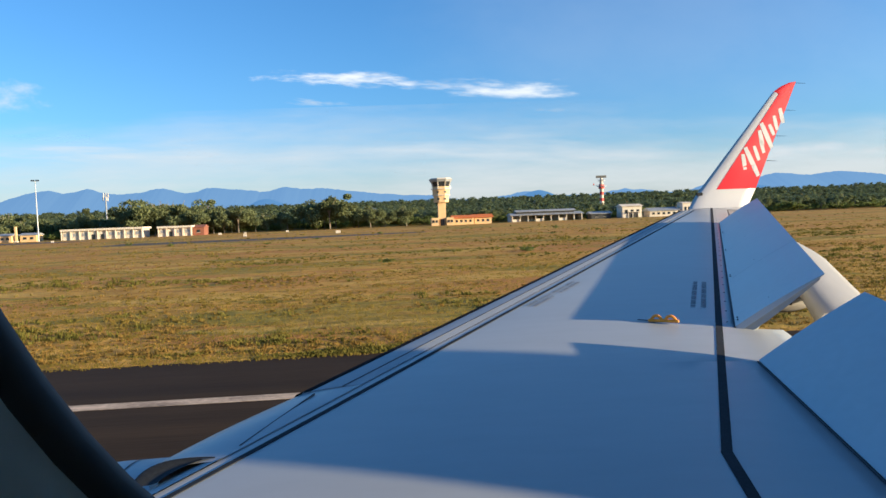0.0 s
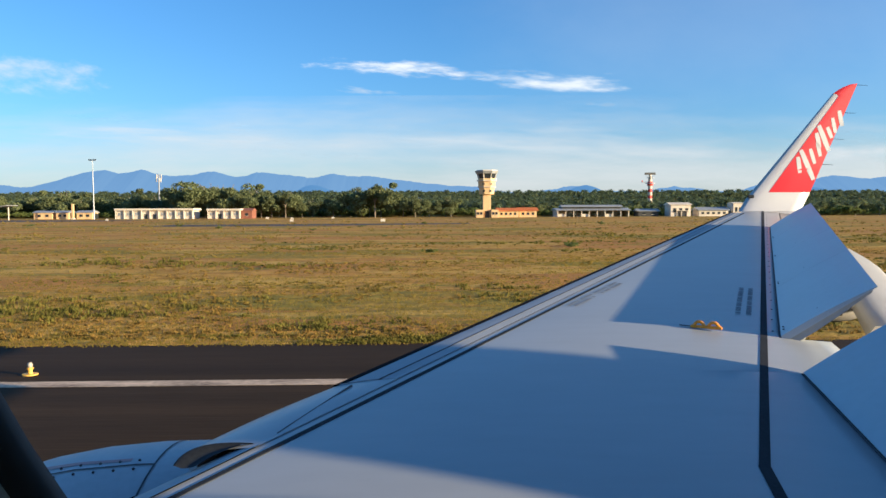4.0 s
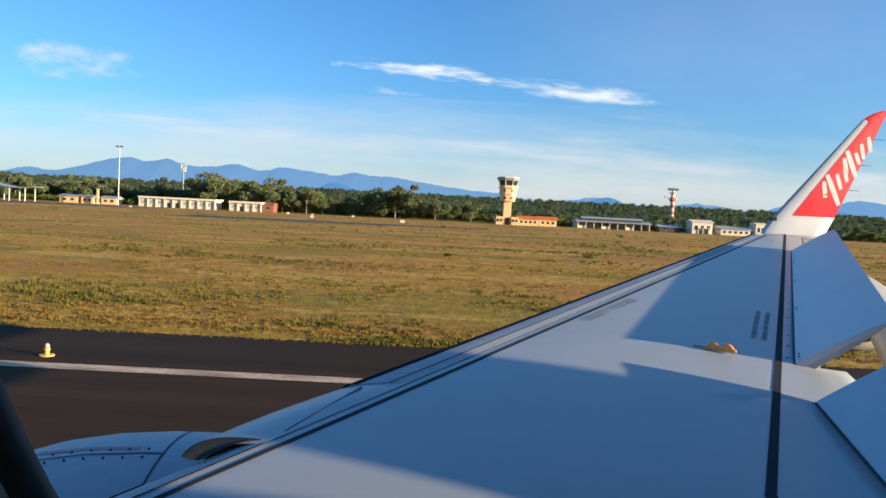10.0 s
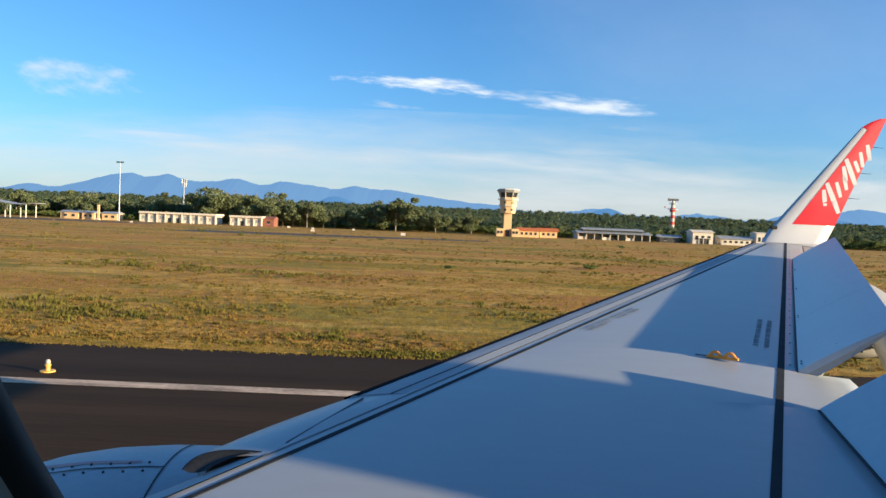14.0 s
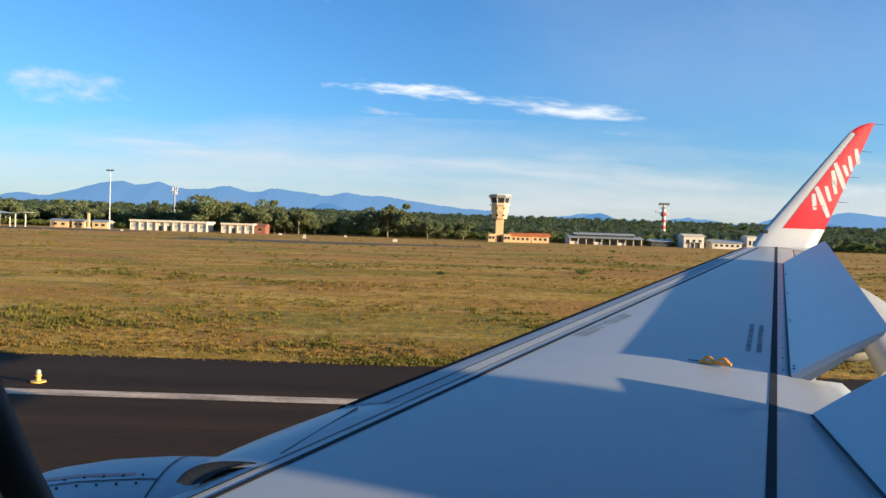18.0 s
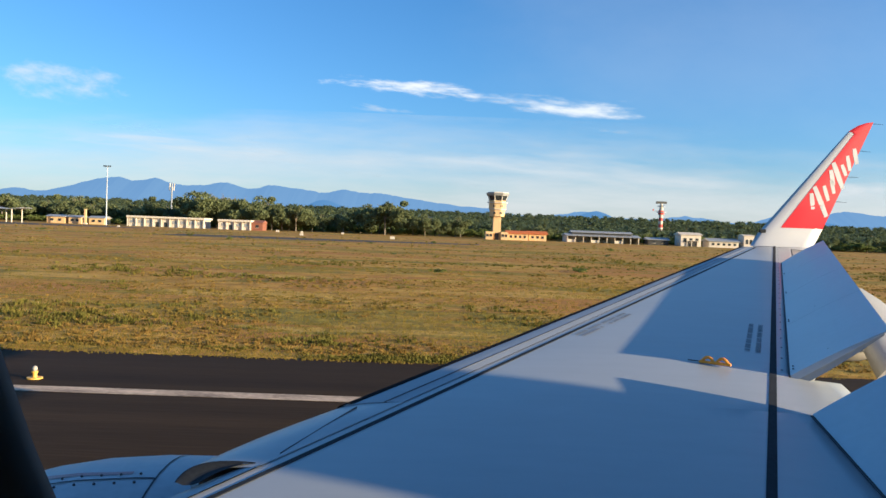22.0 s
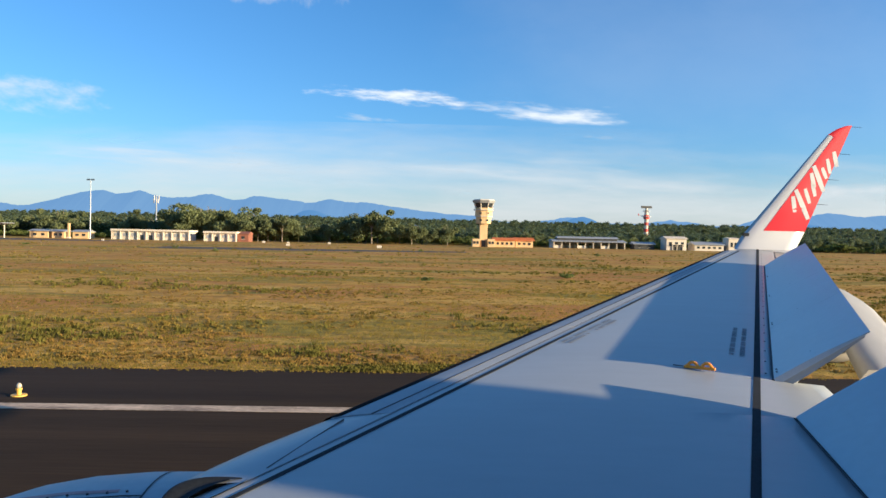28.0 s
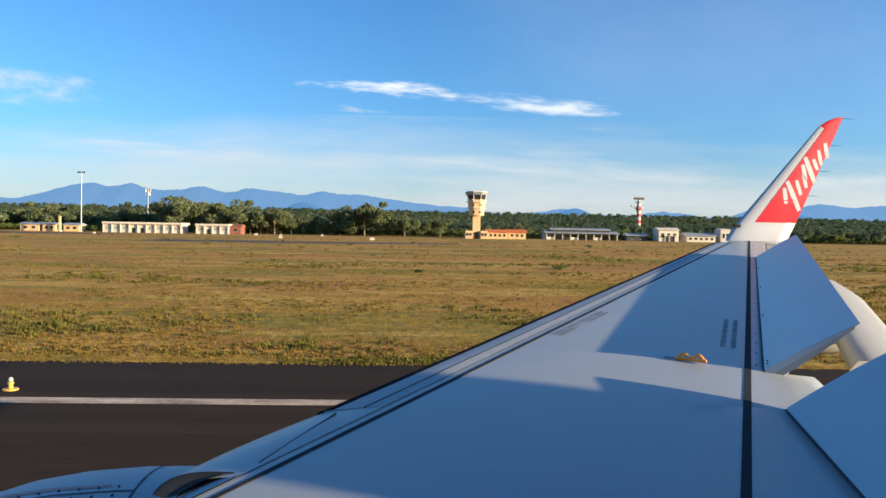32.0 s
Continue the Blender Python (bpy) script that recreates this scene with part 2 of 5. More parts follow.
def spoiler(y0, y1, line, chord, tilt, name="spoiler"):
    """A raised plate hinged at its front edge."""
    bm = bmesh.new()
    a, b = Vector((line(y0), y0, 0)), Vector((line(y1), y1, 0))
    along = (b - a).normalized()
    aft = Vector((along.y, -along.x, 0))
    rise = aft * math.cos(tilt) + Vector((0, 0, math.sin(tilt)))
    nrm = along.cross(rise)
    nrm = nrm if nrm.z > 0 else -nrm
    top, low = [], []
    for y in np.linspace(y0, y1, 7):
        h = P(line(y), y, 0.012)
        top.append([h + rise * chord * k + nrm * (0.012 * math.sin(math.pi * k)) for k in (0, .15, .35, .55, .75, .9, 1)])
        low.append([h + rise * chord * k - nrm * (0.045 * (1 - k) + 0.006) for k in (0, .15, .35, .55, .75, .9, 1)])
    ta, lo = grid(bm, top), grid(bm, low)
    rim = lambda v: v[0] + [r[-1] for r in v[1:]] + v[-1][-2::-1] + [r[0] for r in v[-2:0:-1]]
    ra, rb = rim(ta), rim(lo)
    for i in range(len(ra)):
        j = (i + 1) % len(ra)
        bm.faces.new((ra[i], ra[j], rb[j], rb[i]))
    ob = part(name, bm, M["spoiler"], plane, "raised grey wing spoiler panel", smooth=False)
    # hinge fasteners and the dark hinge gap
    for y in (y0 + 0.12, y0 + 0.2):
        for dx in (0.03,):
            q = bmesh.new()
            h = P(line(y), y, 0.012) + rise * dx + nrm * 0.008
            bmesh.ops.create_cone(q, cap_ends=True, segments=8, radius1=0.008, radius2=0.006, depth=0.008, matrix=Matrix.Translation(h))
            part("fastener", q, M["rivet"], ob)
    q = bmesh.new()
    slab(q, [[P(line(y) + o, y, 0.006) for o in (-0.012, 0.012)] for y in np.linspace(y0, y1, 5)], 0.02)
    part("hinge_gap", q, M["seam"], ob)
    # web below the inner edge
    q = bmesh.new()
    web = []
    for yy in (y0 + 0.012, y0 + 0.05):
        h = P(line(yy), yy, 0.012)
        web.append([q.verts.new(h + rise * chord * k - nrm * o) for k, o in ((0.04, 0.052), (0.35, 0.037), (0.7, 0.021), (0.95, 0.010), (0.93, 0.025), (0.6, 0.062), (0.3, 0.088), (0.06, 0.10))])
    q.faces.new(web[0]), q.faces.new(web[1])
    for i in range(8):
        q.faces.new((web[0][i], web[0][(i + 1) % 8], web[1][(i + 1) % 8], web[1][i]))
    part("web", q, M["slat"], ob, "grey web under the spoiler edge")
    # jack below the plate
    q = bmesh.new()
    ym = y0 + 0.22
    tube(q, P(line(ym) + 0.10, ym, -0.15), P(line(ym), ym, 0.0) + rise * chord * 0.45, 0.03)
    part("actuator", q, M["slat"], ob, "metal spoiler actuator rod")
    return ob


EDGES = (5.43, 7.25, 9.05, 10.85, 12.65)
for a, b in zip(EDGES, EDGES[1:]):
    spoiler(a + 0.003, b - 0.003, hinge, 0.74, radians(33))
inner = lambda y: 2.42 + 0.19 * (y - 4.59)
spoiler(2.7, 4.59, inner, 0.79, radians(33), "inboard_spoiler")

# cove under the spoilers as a sheet in shade colour, flap, aileron
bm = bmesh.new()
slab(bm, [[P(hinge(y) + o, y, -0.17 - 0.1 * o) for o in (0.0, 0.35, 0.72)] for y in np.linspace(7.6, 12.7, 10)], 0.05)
part("flap_cove", bm, M["dark"], plane, "dark sheet standing for the shade under the raised spoilers")
# dark box in place of the shaded opening behind the wing skin
part("cove_dark_box", box(bmesh.new(), (3.42, 5.02, 3.33), (0.5, 0.75, 0.10), rz=0.1, bevel=0.04), M["dark"], plane, "dark rounded box standing for the shaded cove behind the wing skin")


def flap(y0, y1, off, name):
    bm = bmesh.new()
    rows = []
    for y in np.linspace(y0, y1, 9):
        x = (hinge(y) if y > 5 else inner(y)) + off
        z = deck(hinge(y), y) - (0.06 if y > 5 else 0.34)
        prof = ((0.0, -0.22), (0.08, -0.13), (0.25, -0.13), (0.5, -0.21), (0.8, -0.38), (1.0, -0.52), (0.99, -0.54), (0.7, -0.42), (0.3, -0.32), (0.05, -0.30))
        rows.append([Vector((x + a, y, z + b)) for a, b in prof])
    grid(bm, rows, close=True)
    for r in (rows[0], rows[-1]):
        bm.faces.new([bm.verts.new(p) for p in r])
    return part(name, bm, M["flap"], plane, "lowered light grey wing flap", smooth=True)


flap(6.5, 11.8, 0.82, "outboard_flap")
flap(0.6, 4.9, 0.85, "inboard_flap")
bm = bmesh.new()
slab(bm, [[P(rear(y) + o, y, 0.0 - 0.02 * o) for o in (0.36, 0.7, 1.0 - 0.012 * (15.5 - y))] for y in np.linspace(12.75, 15.5, 8)], 0.05)
part("aileron", bm, M["flap"], plane, "light grey aileron near the wing tip")
bm = bmesh.new()
slab(bm, [[P(rear(y) + o, y, 0.004) for o in (0.345, 0.365)] for y in np.linspace(13.3, 15.2, 4)], 0.02)
part("aileron_seam", bm, M["seam"], plane)
for y, ln in ((6.2, 1.5), (9.6, 1.2)):
    bm = bmesh.new()
    rows = []
    for i in range(11):
        k = i / 10
        r = 0.17 * math.sin(math.pi * min(1, 0.12 + k * 0.88)) ** 0.6 + 0.01
        c = P(hinge(y), y, -0.56) + Vector((0.1 + ln * k, 0, -0.2 * k))
        rows.append([c + Vector((0, r * math.cos(t), 1.4 * r * math.sin(t))) for t in np.linspace(0, 2 * math.pi, 12, endpoint=False)])
    grid(bm, rows, close=True)
    part("flap_track_fairing", bm, M["flap"], plane, "pointed fairing behind the flap", smooth=True)

# winglet: its two edges over the height, swung out from the tip
LEAD = ((4.37, 6.89), (4.6, 7.0), (4.81, 7.17), (6.80, 8.69), (6.94, 8.80), (7.06, 8.98), (7.13, 9.16), (7.15, 9.30))
TRAIL = ((4.37, 8.26), (4.76, 8.45), (5.3, 8.645), (7.15, 9.32))


def lerp(tab, z):
    for (a, u), (b, v) in zip(tab, tab[1:]):
        if z <= b:
            return u + (v - u) * (z - a) / (b - a)
    return tab[-1][1]


def tipward(x, z, out=0.0):
    k = max(0, (z - 4.37) / 2.78)
    y = 15.5 + 0.35 * math.sqrt(min(1, k * 3)) + 0.5 * k
    s = y / 15.9
    x += 0.13 * max(0, (z - 4.79) / 2.36)
    return Vector((x * s, y + out, 4.5 + (z - 4.5) * s))


def winglet():
    bm = bmesh.new()
    rows = []
    for z in [4.37 + 2.78 * (1 - (1 - i / 24) ** 1.2) for i in range(25)]:
        a, b = lerp(LEAD, z), lerp(TRAIL, z)
        th = 0.05 * (b - a)
        loop = [(0, 0), (.06, -.6), (.2, -1), (.5, -.8), (.8, -.35), (1, -.05), (1, .05), (.8, .35), (.5, .8), (.2, 1), (.06, .6)]
        rows.append([tipward(a + (b - a) * u, z, th * v + 0.04) for u, v in loop])
    grid(bm, rows, close=True)
    bm.faces.new([bm.verts.new(p) for p in rows[-1]])
    # root blend down to the wing
    base = []
    for k in np.linspace(0, 1, 7):
        y = 15.45 + 0.1 * k
        base.append([P(front(15.3) - 0.1 + (rear(15.6) + 1.0 - front(15.3) + 0.1) * u, 15.3, 0.006).lerp(tipward(6.89 + 1.37 * u, 4.37, 0.03), k) for u in np.linspace(0, 1, 9)])
    grid(bm, base)
    return bm


wl = part("winglet", winglet(), M["white"], plane, "white upswept winglet with a red panel", smooth=True)


def face_at(u, z):
    """The side of the winglet that faces the cabin, at a share u of its chord."""
    a, b = lerp(LEAD, z), lerp(TRAIL, z)
    tab = ((0, 0), (.06, -.6), (.2, -1), (.5, -.8), (.8, -.35), (1, -.05))
    return tipward(a + (b - a) * u, z, 0.05 * (b - a) * lerp(tab, min(1, max(0, u))) + 0.04)


def on_face(x, z, lift):
    a, b = lerp(LEAD, z), lerp(TRAIL, z)
    return face_at((x - a) / max(0.02, b - a), z) - Vector((0, lift, 0))


bm = bmesh.new()
rows = []
for z in list(np.linspace(4.79, 6.88, 16)) + [6.93, 7.0, 7.06, 7.1, 7.13, 7.149]:
    left = 7.51 + (8.93 - 7.51) * (z - 4.79) / 2.11 if z < 6.9 else lerp(LEAD, z) + 0.004
    rows.append([on_face(left + (lerp(TRAIL, z) - left) * u, z, 0.006) for u in np.linspace(0, 1, 9)])
grid(bm, rows)
red = part("red_panel", bm, M["red"], wl, "red painted winglet panel", smooth=True)
# white brush-like bars of the airline's mark
BARS = ((1402, 326, 1430, 378, 9), (1398, 338, 1404, 366, 8), (1419, 324, 1430, 350, 7), (1431, 313, 1439, 337, 7), (1431, 283, 1454, 328, 9),
        (1428, 296, 1436, 322, 8), (1447, 286, 1457, 305, 7), (1455, 270, 1463, 296, 7), (1466, 257, 1474, 284, 8))
for x0, y0, x1, y1, w in BARS:
    bm = bmesh.new()
    d = Vector((x1 - x0, y1 - y0)).normalized()
    nx, ny = -d.y * w / 2, d.x * w / 2
    top = []
    for k in np.linspace(0, 1, 6):
        c = (x0 + (x1 - x0) * k, y0 + (y1 - y0) * k)
        fat = 0.65 + 0.35 * math.sin(math.pi * (0.12 + 0.76 * k))
        top.append([on_face(7.51 + 0.01245 * (c[0] + s * nx * fat - 1350), 4.79 - 0.0124 * (c[1] + s * ny * fat - 400), 0.010) for s in (-1, 1)])
    grid(bm, top)
    part("mark_bar", bm, M["white"], red)
for z in (7.12, 6.52, 5.95, 5.4):
    bm = bmesh.new()
    a = tipward(lerp(TRAIL, z), z, 0.04)
    tube(bm, a - Vector((0.02, 0, 0)), a + Vector((0.26, 0.02, -0.01)), 0.006, 0.003, 6)
    part("static_wick", bm, M["black"], wl)
bm = bmesh.new()
box(bm, tipward(7.12, 4.70, -0.02), (0.14, 0.05, 0.07), bevel=0.015)
part("tip_light", bm, M["dark"], wl, "small dark navigation light")

# stencilled lines (unreadable from the cabin) and the orange fitting


def stencil(x, y, dx, dy, rows, count, w, h, gap):
    u, v = Vector((dx, dy)).normalized(), Vector((-dy, dx)).normalized()
    rng = random.Random(int(100 * x))
    for r in range(rows):
        bm = bmesh.new()
        s = 0.0
        for i in range(count):
            if rng.random() < 0.16:
                s += w * 0.9
                continue
            c = Vector((x, y)) + u * s + v * (r * gap)
            q = [c + u * a + v * b for a, b in ((0, 0), (w * 0.72, 0), (w * 0.72, h), (0, h))]
            f = [bm.verts.new(P(p.x, p.y, 0.005)) for p in q]
            bm.faces.new(f)
            s += w
        tagged(part("stencil_row", bm, M["ink"], plane, "row of small black stencil marks"), kind="stuff")


stencil(1.30, 6.50, 0.62, 0.93, 2, 26, 0.050, 0.034, -0.065)
stencil(2.76, 6.10, 0.463, 1.0, 2, 24, 0.052, 0.042, 0.085)
bm = bmesh.new()
run, foot = Vector((0.832, -0.555, 0)), P(2.095, 5.655, 0.010)
for k in (0.0, 0.108):
    hump = [foot + run * (k + a) + Vector((0, 0, b)) for a, b in ((0.0, 0.0), (0.028, 0.033), (0.04, 0.040), (0.06, 0.040), (0.072, 0.033), (0.10, 0.0))]
    for a, b in zip(hump, hump[1:]):
        tube(bm, a, b, 0.012, n=8)
box(bm, foot + run * 0.104 + Vector((0, 0, 0.002)), (0.235, 0.03, 0.022), rz=-0.588, bevel=0.006)
part("tie_down_fitting", bm, M["orange"], plane, "orange double-humped rope fitting on the wing")
bm = bmesh.new()
tube(bm, P(2.01, 5.707, 0.008), P(2.11, 5.665, 0.008), 0.004, n=6)
part("fitting_pin", bm, M["rivet"], plane)
# fastener rows on the skin
for i in range(26):
    y = 5.6 + 0.37 * i
    bm = bmesh.new()
    bmesh.ops.create_cone(bm, cap_ends=True, segments=8, radius1=0.009, radius2=0.009, depth=0.004, matrix=Matrix.Translation(P(rear(y) + 0.07, y, 0.004)))
    part("skin_fastener", bm, M["rivet"], plane)

# engine nacelle
NAC = ((-0.4, 1.10), (-0.9, 1.175), (-1.25, 1.20), (-1.6, 1.195), (-1.95, 1.165), (-2.25, 1.11), (-2.45, 1.045), (-2.58, 0.97), (-2.63, 0.90), (-2.58, 0.84), (-2.2, 0.80))
AX = Vector((0, 4.25, 1.86))


def nac(x, ang, lift=0.0):
    r = lerp(tuple(sorted(NAC[:8])), x) + lift
    return AX + Vector((x, -r * math.sin(ang), r * math.cos(ang)))


bm = bmesh.new()
grid(bm, [[AX + Vector((x, r * math.cos(t), r * math.sin(t))) for t in np.linspace(0, 2 * math.pi, 48, endpoint=False)] for x, r in NAC], close=True)
eng = part("engine_nacelle", bm, M["nacelle"], plane, "rounded light grey engine cowling", smooth=True)
for a0, a1, x0, x1, w in ((0.16, 0.16, -1.50, -2.45, 0.012), (-0.7, 0.8, -1.50, -1.50, 0.012)):
    bm = bmesh.new()
    pts = []
    for k in np.linspace(0, 1, 18):
        a, x = a0 + (a1 - a0) * k, x0 + (x1 - x0) * k
        off = 0.006
        pts.append([nac(x, a - (off if a0 == a1 else 0), 0.003) + (Vector((off, 0, 0)) if a0 != a1 else Vector()), nac(x, a + (off if a0 == a1 else 0), 0.003) - (Vector((off, 0, 0)) if a0 != a1 else Vector())])
    grid(bm, pts)
    part("cowl_seam", bm, M["seam"], eng)
bm = bmesh.new()
grid(bm, [[nac(x, 0.10 + 0.02 * math.sin(3 * x) - w, 0.002) for w in (0.0, 0.05 + 0.02 * math.cos(2 * x))] for x in np.linspace(-1.65, -2.4, 10)])
part("cowl_stripe", bm, M["cowl_red"], eng, "faint red stripe on the cowling")
for i in range(8):
    for da in (-0.04, 0.04):
        bm = bmesh.new()
        c = nac(-1.6 - 0.11 * i, 0.16 + da, 0.003)
        bmesh.ops.create_icosphere(bm, subdivisions=1, radius=0.009, matrix=Matrix.Translation(c))
        part("cowl_latch", bm, M["rivet"], eng)
bm = bmesh.new()
slab(bm, [[Vector((-1.5 + 0.75 * k, 4.25 + s * (0.22 - 0.04 * k), 2.95 + 0.30 * k - 0.1 * abs(s))) for s in (-1, -0.5, 0, 0.5, 1)] for k in np.linspace(0, 1, 6)], 0.5)
part("pylon", bm, M["nacelle"], plane, "engine pylon below the leading edge", smooth=True)

# fuselage with the window through which the camera looks, and the fin whose shade falls on the wing
HC = Vector((0, -1.55, 3.85))
HR = 1.975


# unseen tail cone, thinned early to let sun reach the wing root
def hull_r(x):
    if x < -9:
        return HR * math.sqrt(max(0.02, 1 - ((x + 9) / 6.2) ** 2))
    return HR if x < 4.5 else max(0.25, HR - (x - 4.5) * 0.145)


bm = bmesh.new()
# unseen far-side windows, widened to bring more light into the cabin
cabin_windows = [(0.53 * k - 0.15, 0.53 * k + 0.15) for k in range(-14, 8)]
xs = sorted([-15, -14, -12.5, -11, -9, -6, -0.55, 0.6, 4.5, 8, 11, 14, 17, 19] + [x for w in cabin_windows for x in w])
ang = [radians(a) for a in list(range(-90, 10, 10)) + [7.0, 32.5] + [40, 50, 60, 70, 80, 90, 100, 110, 120, 130, 140, 150, 171, 180] + list(range(190, 270, 10))]
vs = []
for x in xs:
    r = hull_r(x)
    lift = 0 if x < 4.5 else (x - 4.5) * 0.045
    vs.append([bm.verts.new(HC + Vector((x, r * math.cos(a), r * math.sin(a) + lift))) for a in ang])
for i in range(len(xs) - 1):
    for j in range(len(ang)):
        k = (j + 1) % len(ang)
        mid = (xs[i] + xs[i + 1]) / 2
        if -0.55 < mid < 0.6 and abs(ang[j] - radians(7)) < 1e-6:
            continue
        if abs(ang[j] - radians(150)) < 1e-6 and any(a < mid < b for a, b in cabin_windows):
            continue
        bm.faces.new((vs[i][j], vs[i][k], vs[i + 1][k], vs[i + 1][j]))
part("fuselage", bm, M["hull"], plane, "white fuselage tube", smooth=True)
lo, hi = HC + Vector((0, HR * math.cos(radians(7)), HR * math.sin(radians(7)))), HC + Vector((0, HR * math.cos(radians(32.5)), HR * math.sin(radians(32.5))))


def wall(x, z, inn=0.0):
    k = (z - lo.z) / (hi.z - lo.z)
    return Vector((x, lo.y + (hi.y - lo.y) * k - inn, z))


WX, WZ, WA, WB = 0.057, 4.555, 0.162, 0.25


def ring(scale, inn, rect=False, n=72):
    out = []
    for i in range(n):
        t = 2 * math.pi * i / n
        c, s = math.cos(t), math.sin(t)
        if rect:
            m = max(abs(c), abs(s))
            out.append(wall(0.025 + 0.6 * c / m, max(lo.z - 0.05, min(hi.z + 0.05, (lo.z + hi.z) / 2 + 0.5 * s / m)), inn))
        else:
            e = 2 / 3.0
            out.append(wall(WX + (WA + scale) * math.copysign(abs(c) ** e, c), WZ + (WB + scale * 1.02) * math.copysign(abs(s) ** e, s), inn))
    return out


bm = bmesh.new()
grid(bm, [ring(0, 0.004, True), ring(0.15, 0.004), ring(0.12, 0.03), ring(0.05, 0.08), ring(0.018, 0.104)], close=True)
part("window_reveal", bm, M["cabin"], plane, "grey plastic window reveal", smooth=True)
bm = bmesh.new()
grid(bm, [ring(0.018, 0.104), ring(0.006, 0.110), ring(0.0, 0.117), ring(0.0, 0.121), ring(0.003, 0.124), ring(0.007, 0.124)], close=True)
part("window_gasket", bm, M["gasket"], plane, "dark rubber window seal", smooth=True)
bm = bmesh.new()
grid(bm, [ring(0.007, 0.124), ring(0.012, 0.128), ring(0.03, 0.132), ring(0.03, 0.132, True)], close=True)
part("window_surround", bm, M["cabin"], plane, "cabin window surround tinted with the sky's blue light", smooth=True)
bm = bmesh.new()
fin = [(11.9, 5.05), (12.2, 5.55), (12.45, 6.0), (13.5, 7.0), (16.1, 11.2), (17.9, 11.2), (17.2, 6.8), (16.8, 5.2), (15.5, 4.6)]
a = [bm.verts.new((x, HC.y - 0.14, z)) for x, z in fin]
b = [bm.verts.new((x, HC.y + 0.14, z)) for x, z in fin]
bm.faces.new(a), bm.faces.new(b)
for i in range(len(fin)):
    j = (i + 1) % len(fin)
    bm.faces.new((a[i], a[j], b[j], b[i]))
part("tail_fin", bm, M["red"], plane, "red tail fin")

# ---- airfield ----


def field_material():
    """Dry and green grass in patches that run along the runway, with bare red earth."""
    m = bpy.data.materials.new("airfield_grass")
    m.use_nodes = True
    n, l = m.node_tree.nodes, m.node_tree.links
    b = n["Principled BSDF"]
    b.inputs["Roughness"].default_value, b.inputs["Specular IOR Level"].default_value = 0.9, 0.15
    geo = n.new("ShaderNodeNewGeometry")

    def tex(scale, st, detail=6.0, rough=0.6):
        mp, q = n.new("ShaderNodeMapping"), n.new("ShaderNodeTexNoise")
        mp.inputs["Scale"].default_value = st
        q.inputs["Scale"].default_value, q.inputs["Detail"].default_value, q.inputs["Roughness"].default_value = scale, detail, rough
        l.new(geo.outputs["Position"], mp.inputs[0])
        l.new(mp.outputs[0], q.inputs["Vector"])
        return q.outputs[0]

    def ramp(src, a, z):
        r = n.new("ShaderNodeMapRange")
        r.interpolation_type = "SMOOTHSTEP"
        r.inputs["From Min"].default_value, r.inputs["From Max"].default_value = a, z
        l.new(src, r.inputs[0])
        return r.outputs[0]

    def mix(fac, ca, cb):
        q = n.new("ShaderNodeMix")
        q.data_type = "RGBA"
        l.new(fac, q.inputs[0])
        for s, c in ((6, ca), (7, cb)):
            if isinstance(c, tuple):
                q.inputs[s].default_value = (*c, 1)
            else:
                l.new(c, q.inputs[s])
        return q.outputs[2]

    dry = mix(ramp(tex(0.8, (0.5, 1, 1)), 0.36, 0.64), (0.344, 0.188, 0.030), (0.539, 0.321, 0.054))
    dry = mix(ramp(tex(0.060, (0.45, 1, 1)), 0.47, 0.58), dry, (0.400, 0.197, 0.045))
    green = mix(ramp(tex(1.1, (0.6, 1, 1)), 0.36, 0.64), (0.167, 0.140, 0.019), (0.326, 0.246, 0.035))
    c = mix(ramp(tex(0.045, (0.4, 1.1, 1)), 0.50, 0.58), dry, green)
    c = mix(ramp(tex(0.22, (0.45, 1, 1)), 0.56, 0.63), c, green)
    c = mix(ramp(tex(0.15, (0.35, 1, 1)), 0.53, 0.62), c, (0.521, 0.335, 0.067))
    c = mix(ramp(tex(0.028, (0.5, 1.2, 1)), 0.54, 0.62), c, (0.428, 0.212, 0.050))
    c = mix(ramp(tex(0.55, (0.6, 1, 1)), 0.58, 0.68), c, (0.214, 0.149, 0.028))
    fine = mix(ramp(tex(9.0, (0.5, 1, 1), 8), 0.30, 0.62), (0.58, 0.54, 0.48), (1.0, 1.0, 1.0))
    mul = n.new("ShaderNodeMix")
    mul.data_type, mul.blend_type = "RGBA", "MULTIPLY"
    mul.inputs[0].default_value = 0.65
    l.new(c, mul.inputs[6])
    l.new(fine, mul.inputs[7])
    l.new(mul.outputs[2], b.inputs["Base Color"])
    bp = n.new("ShaderNodeBump")
    bp.inputs["Strength"].default_value, bp.inputs["Distance"].default_value = 0.8, 0.22
    l.new(tex(2.0, (0.8, 0.8, 1), 8), bp.inputs["Height"])
    l.new(bp.outputs[0], b.inputs["Normal"])
    return m


def asphalt(name, c):
    return material(name, c, 0.85, vary=0.34, scale=0.6, fine=9, stretch=(0.06, 1.6, 1), bump=0.01, spec=0.12)


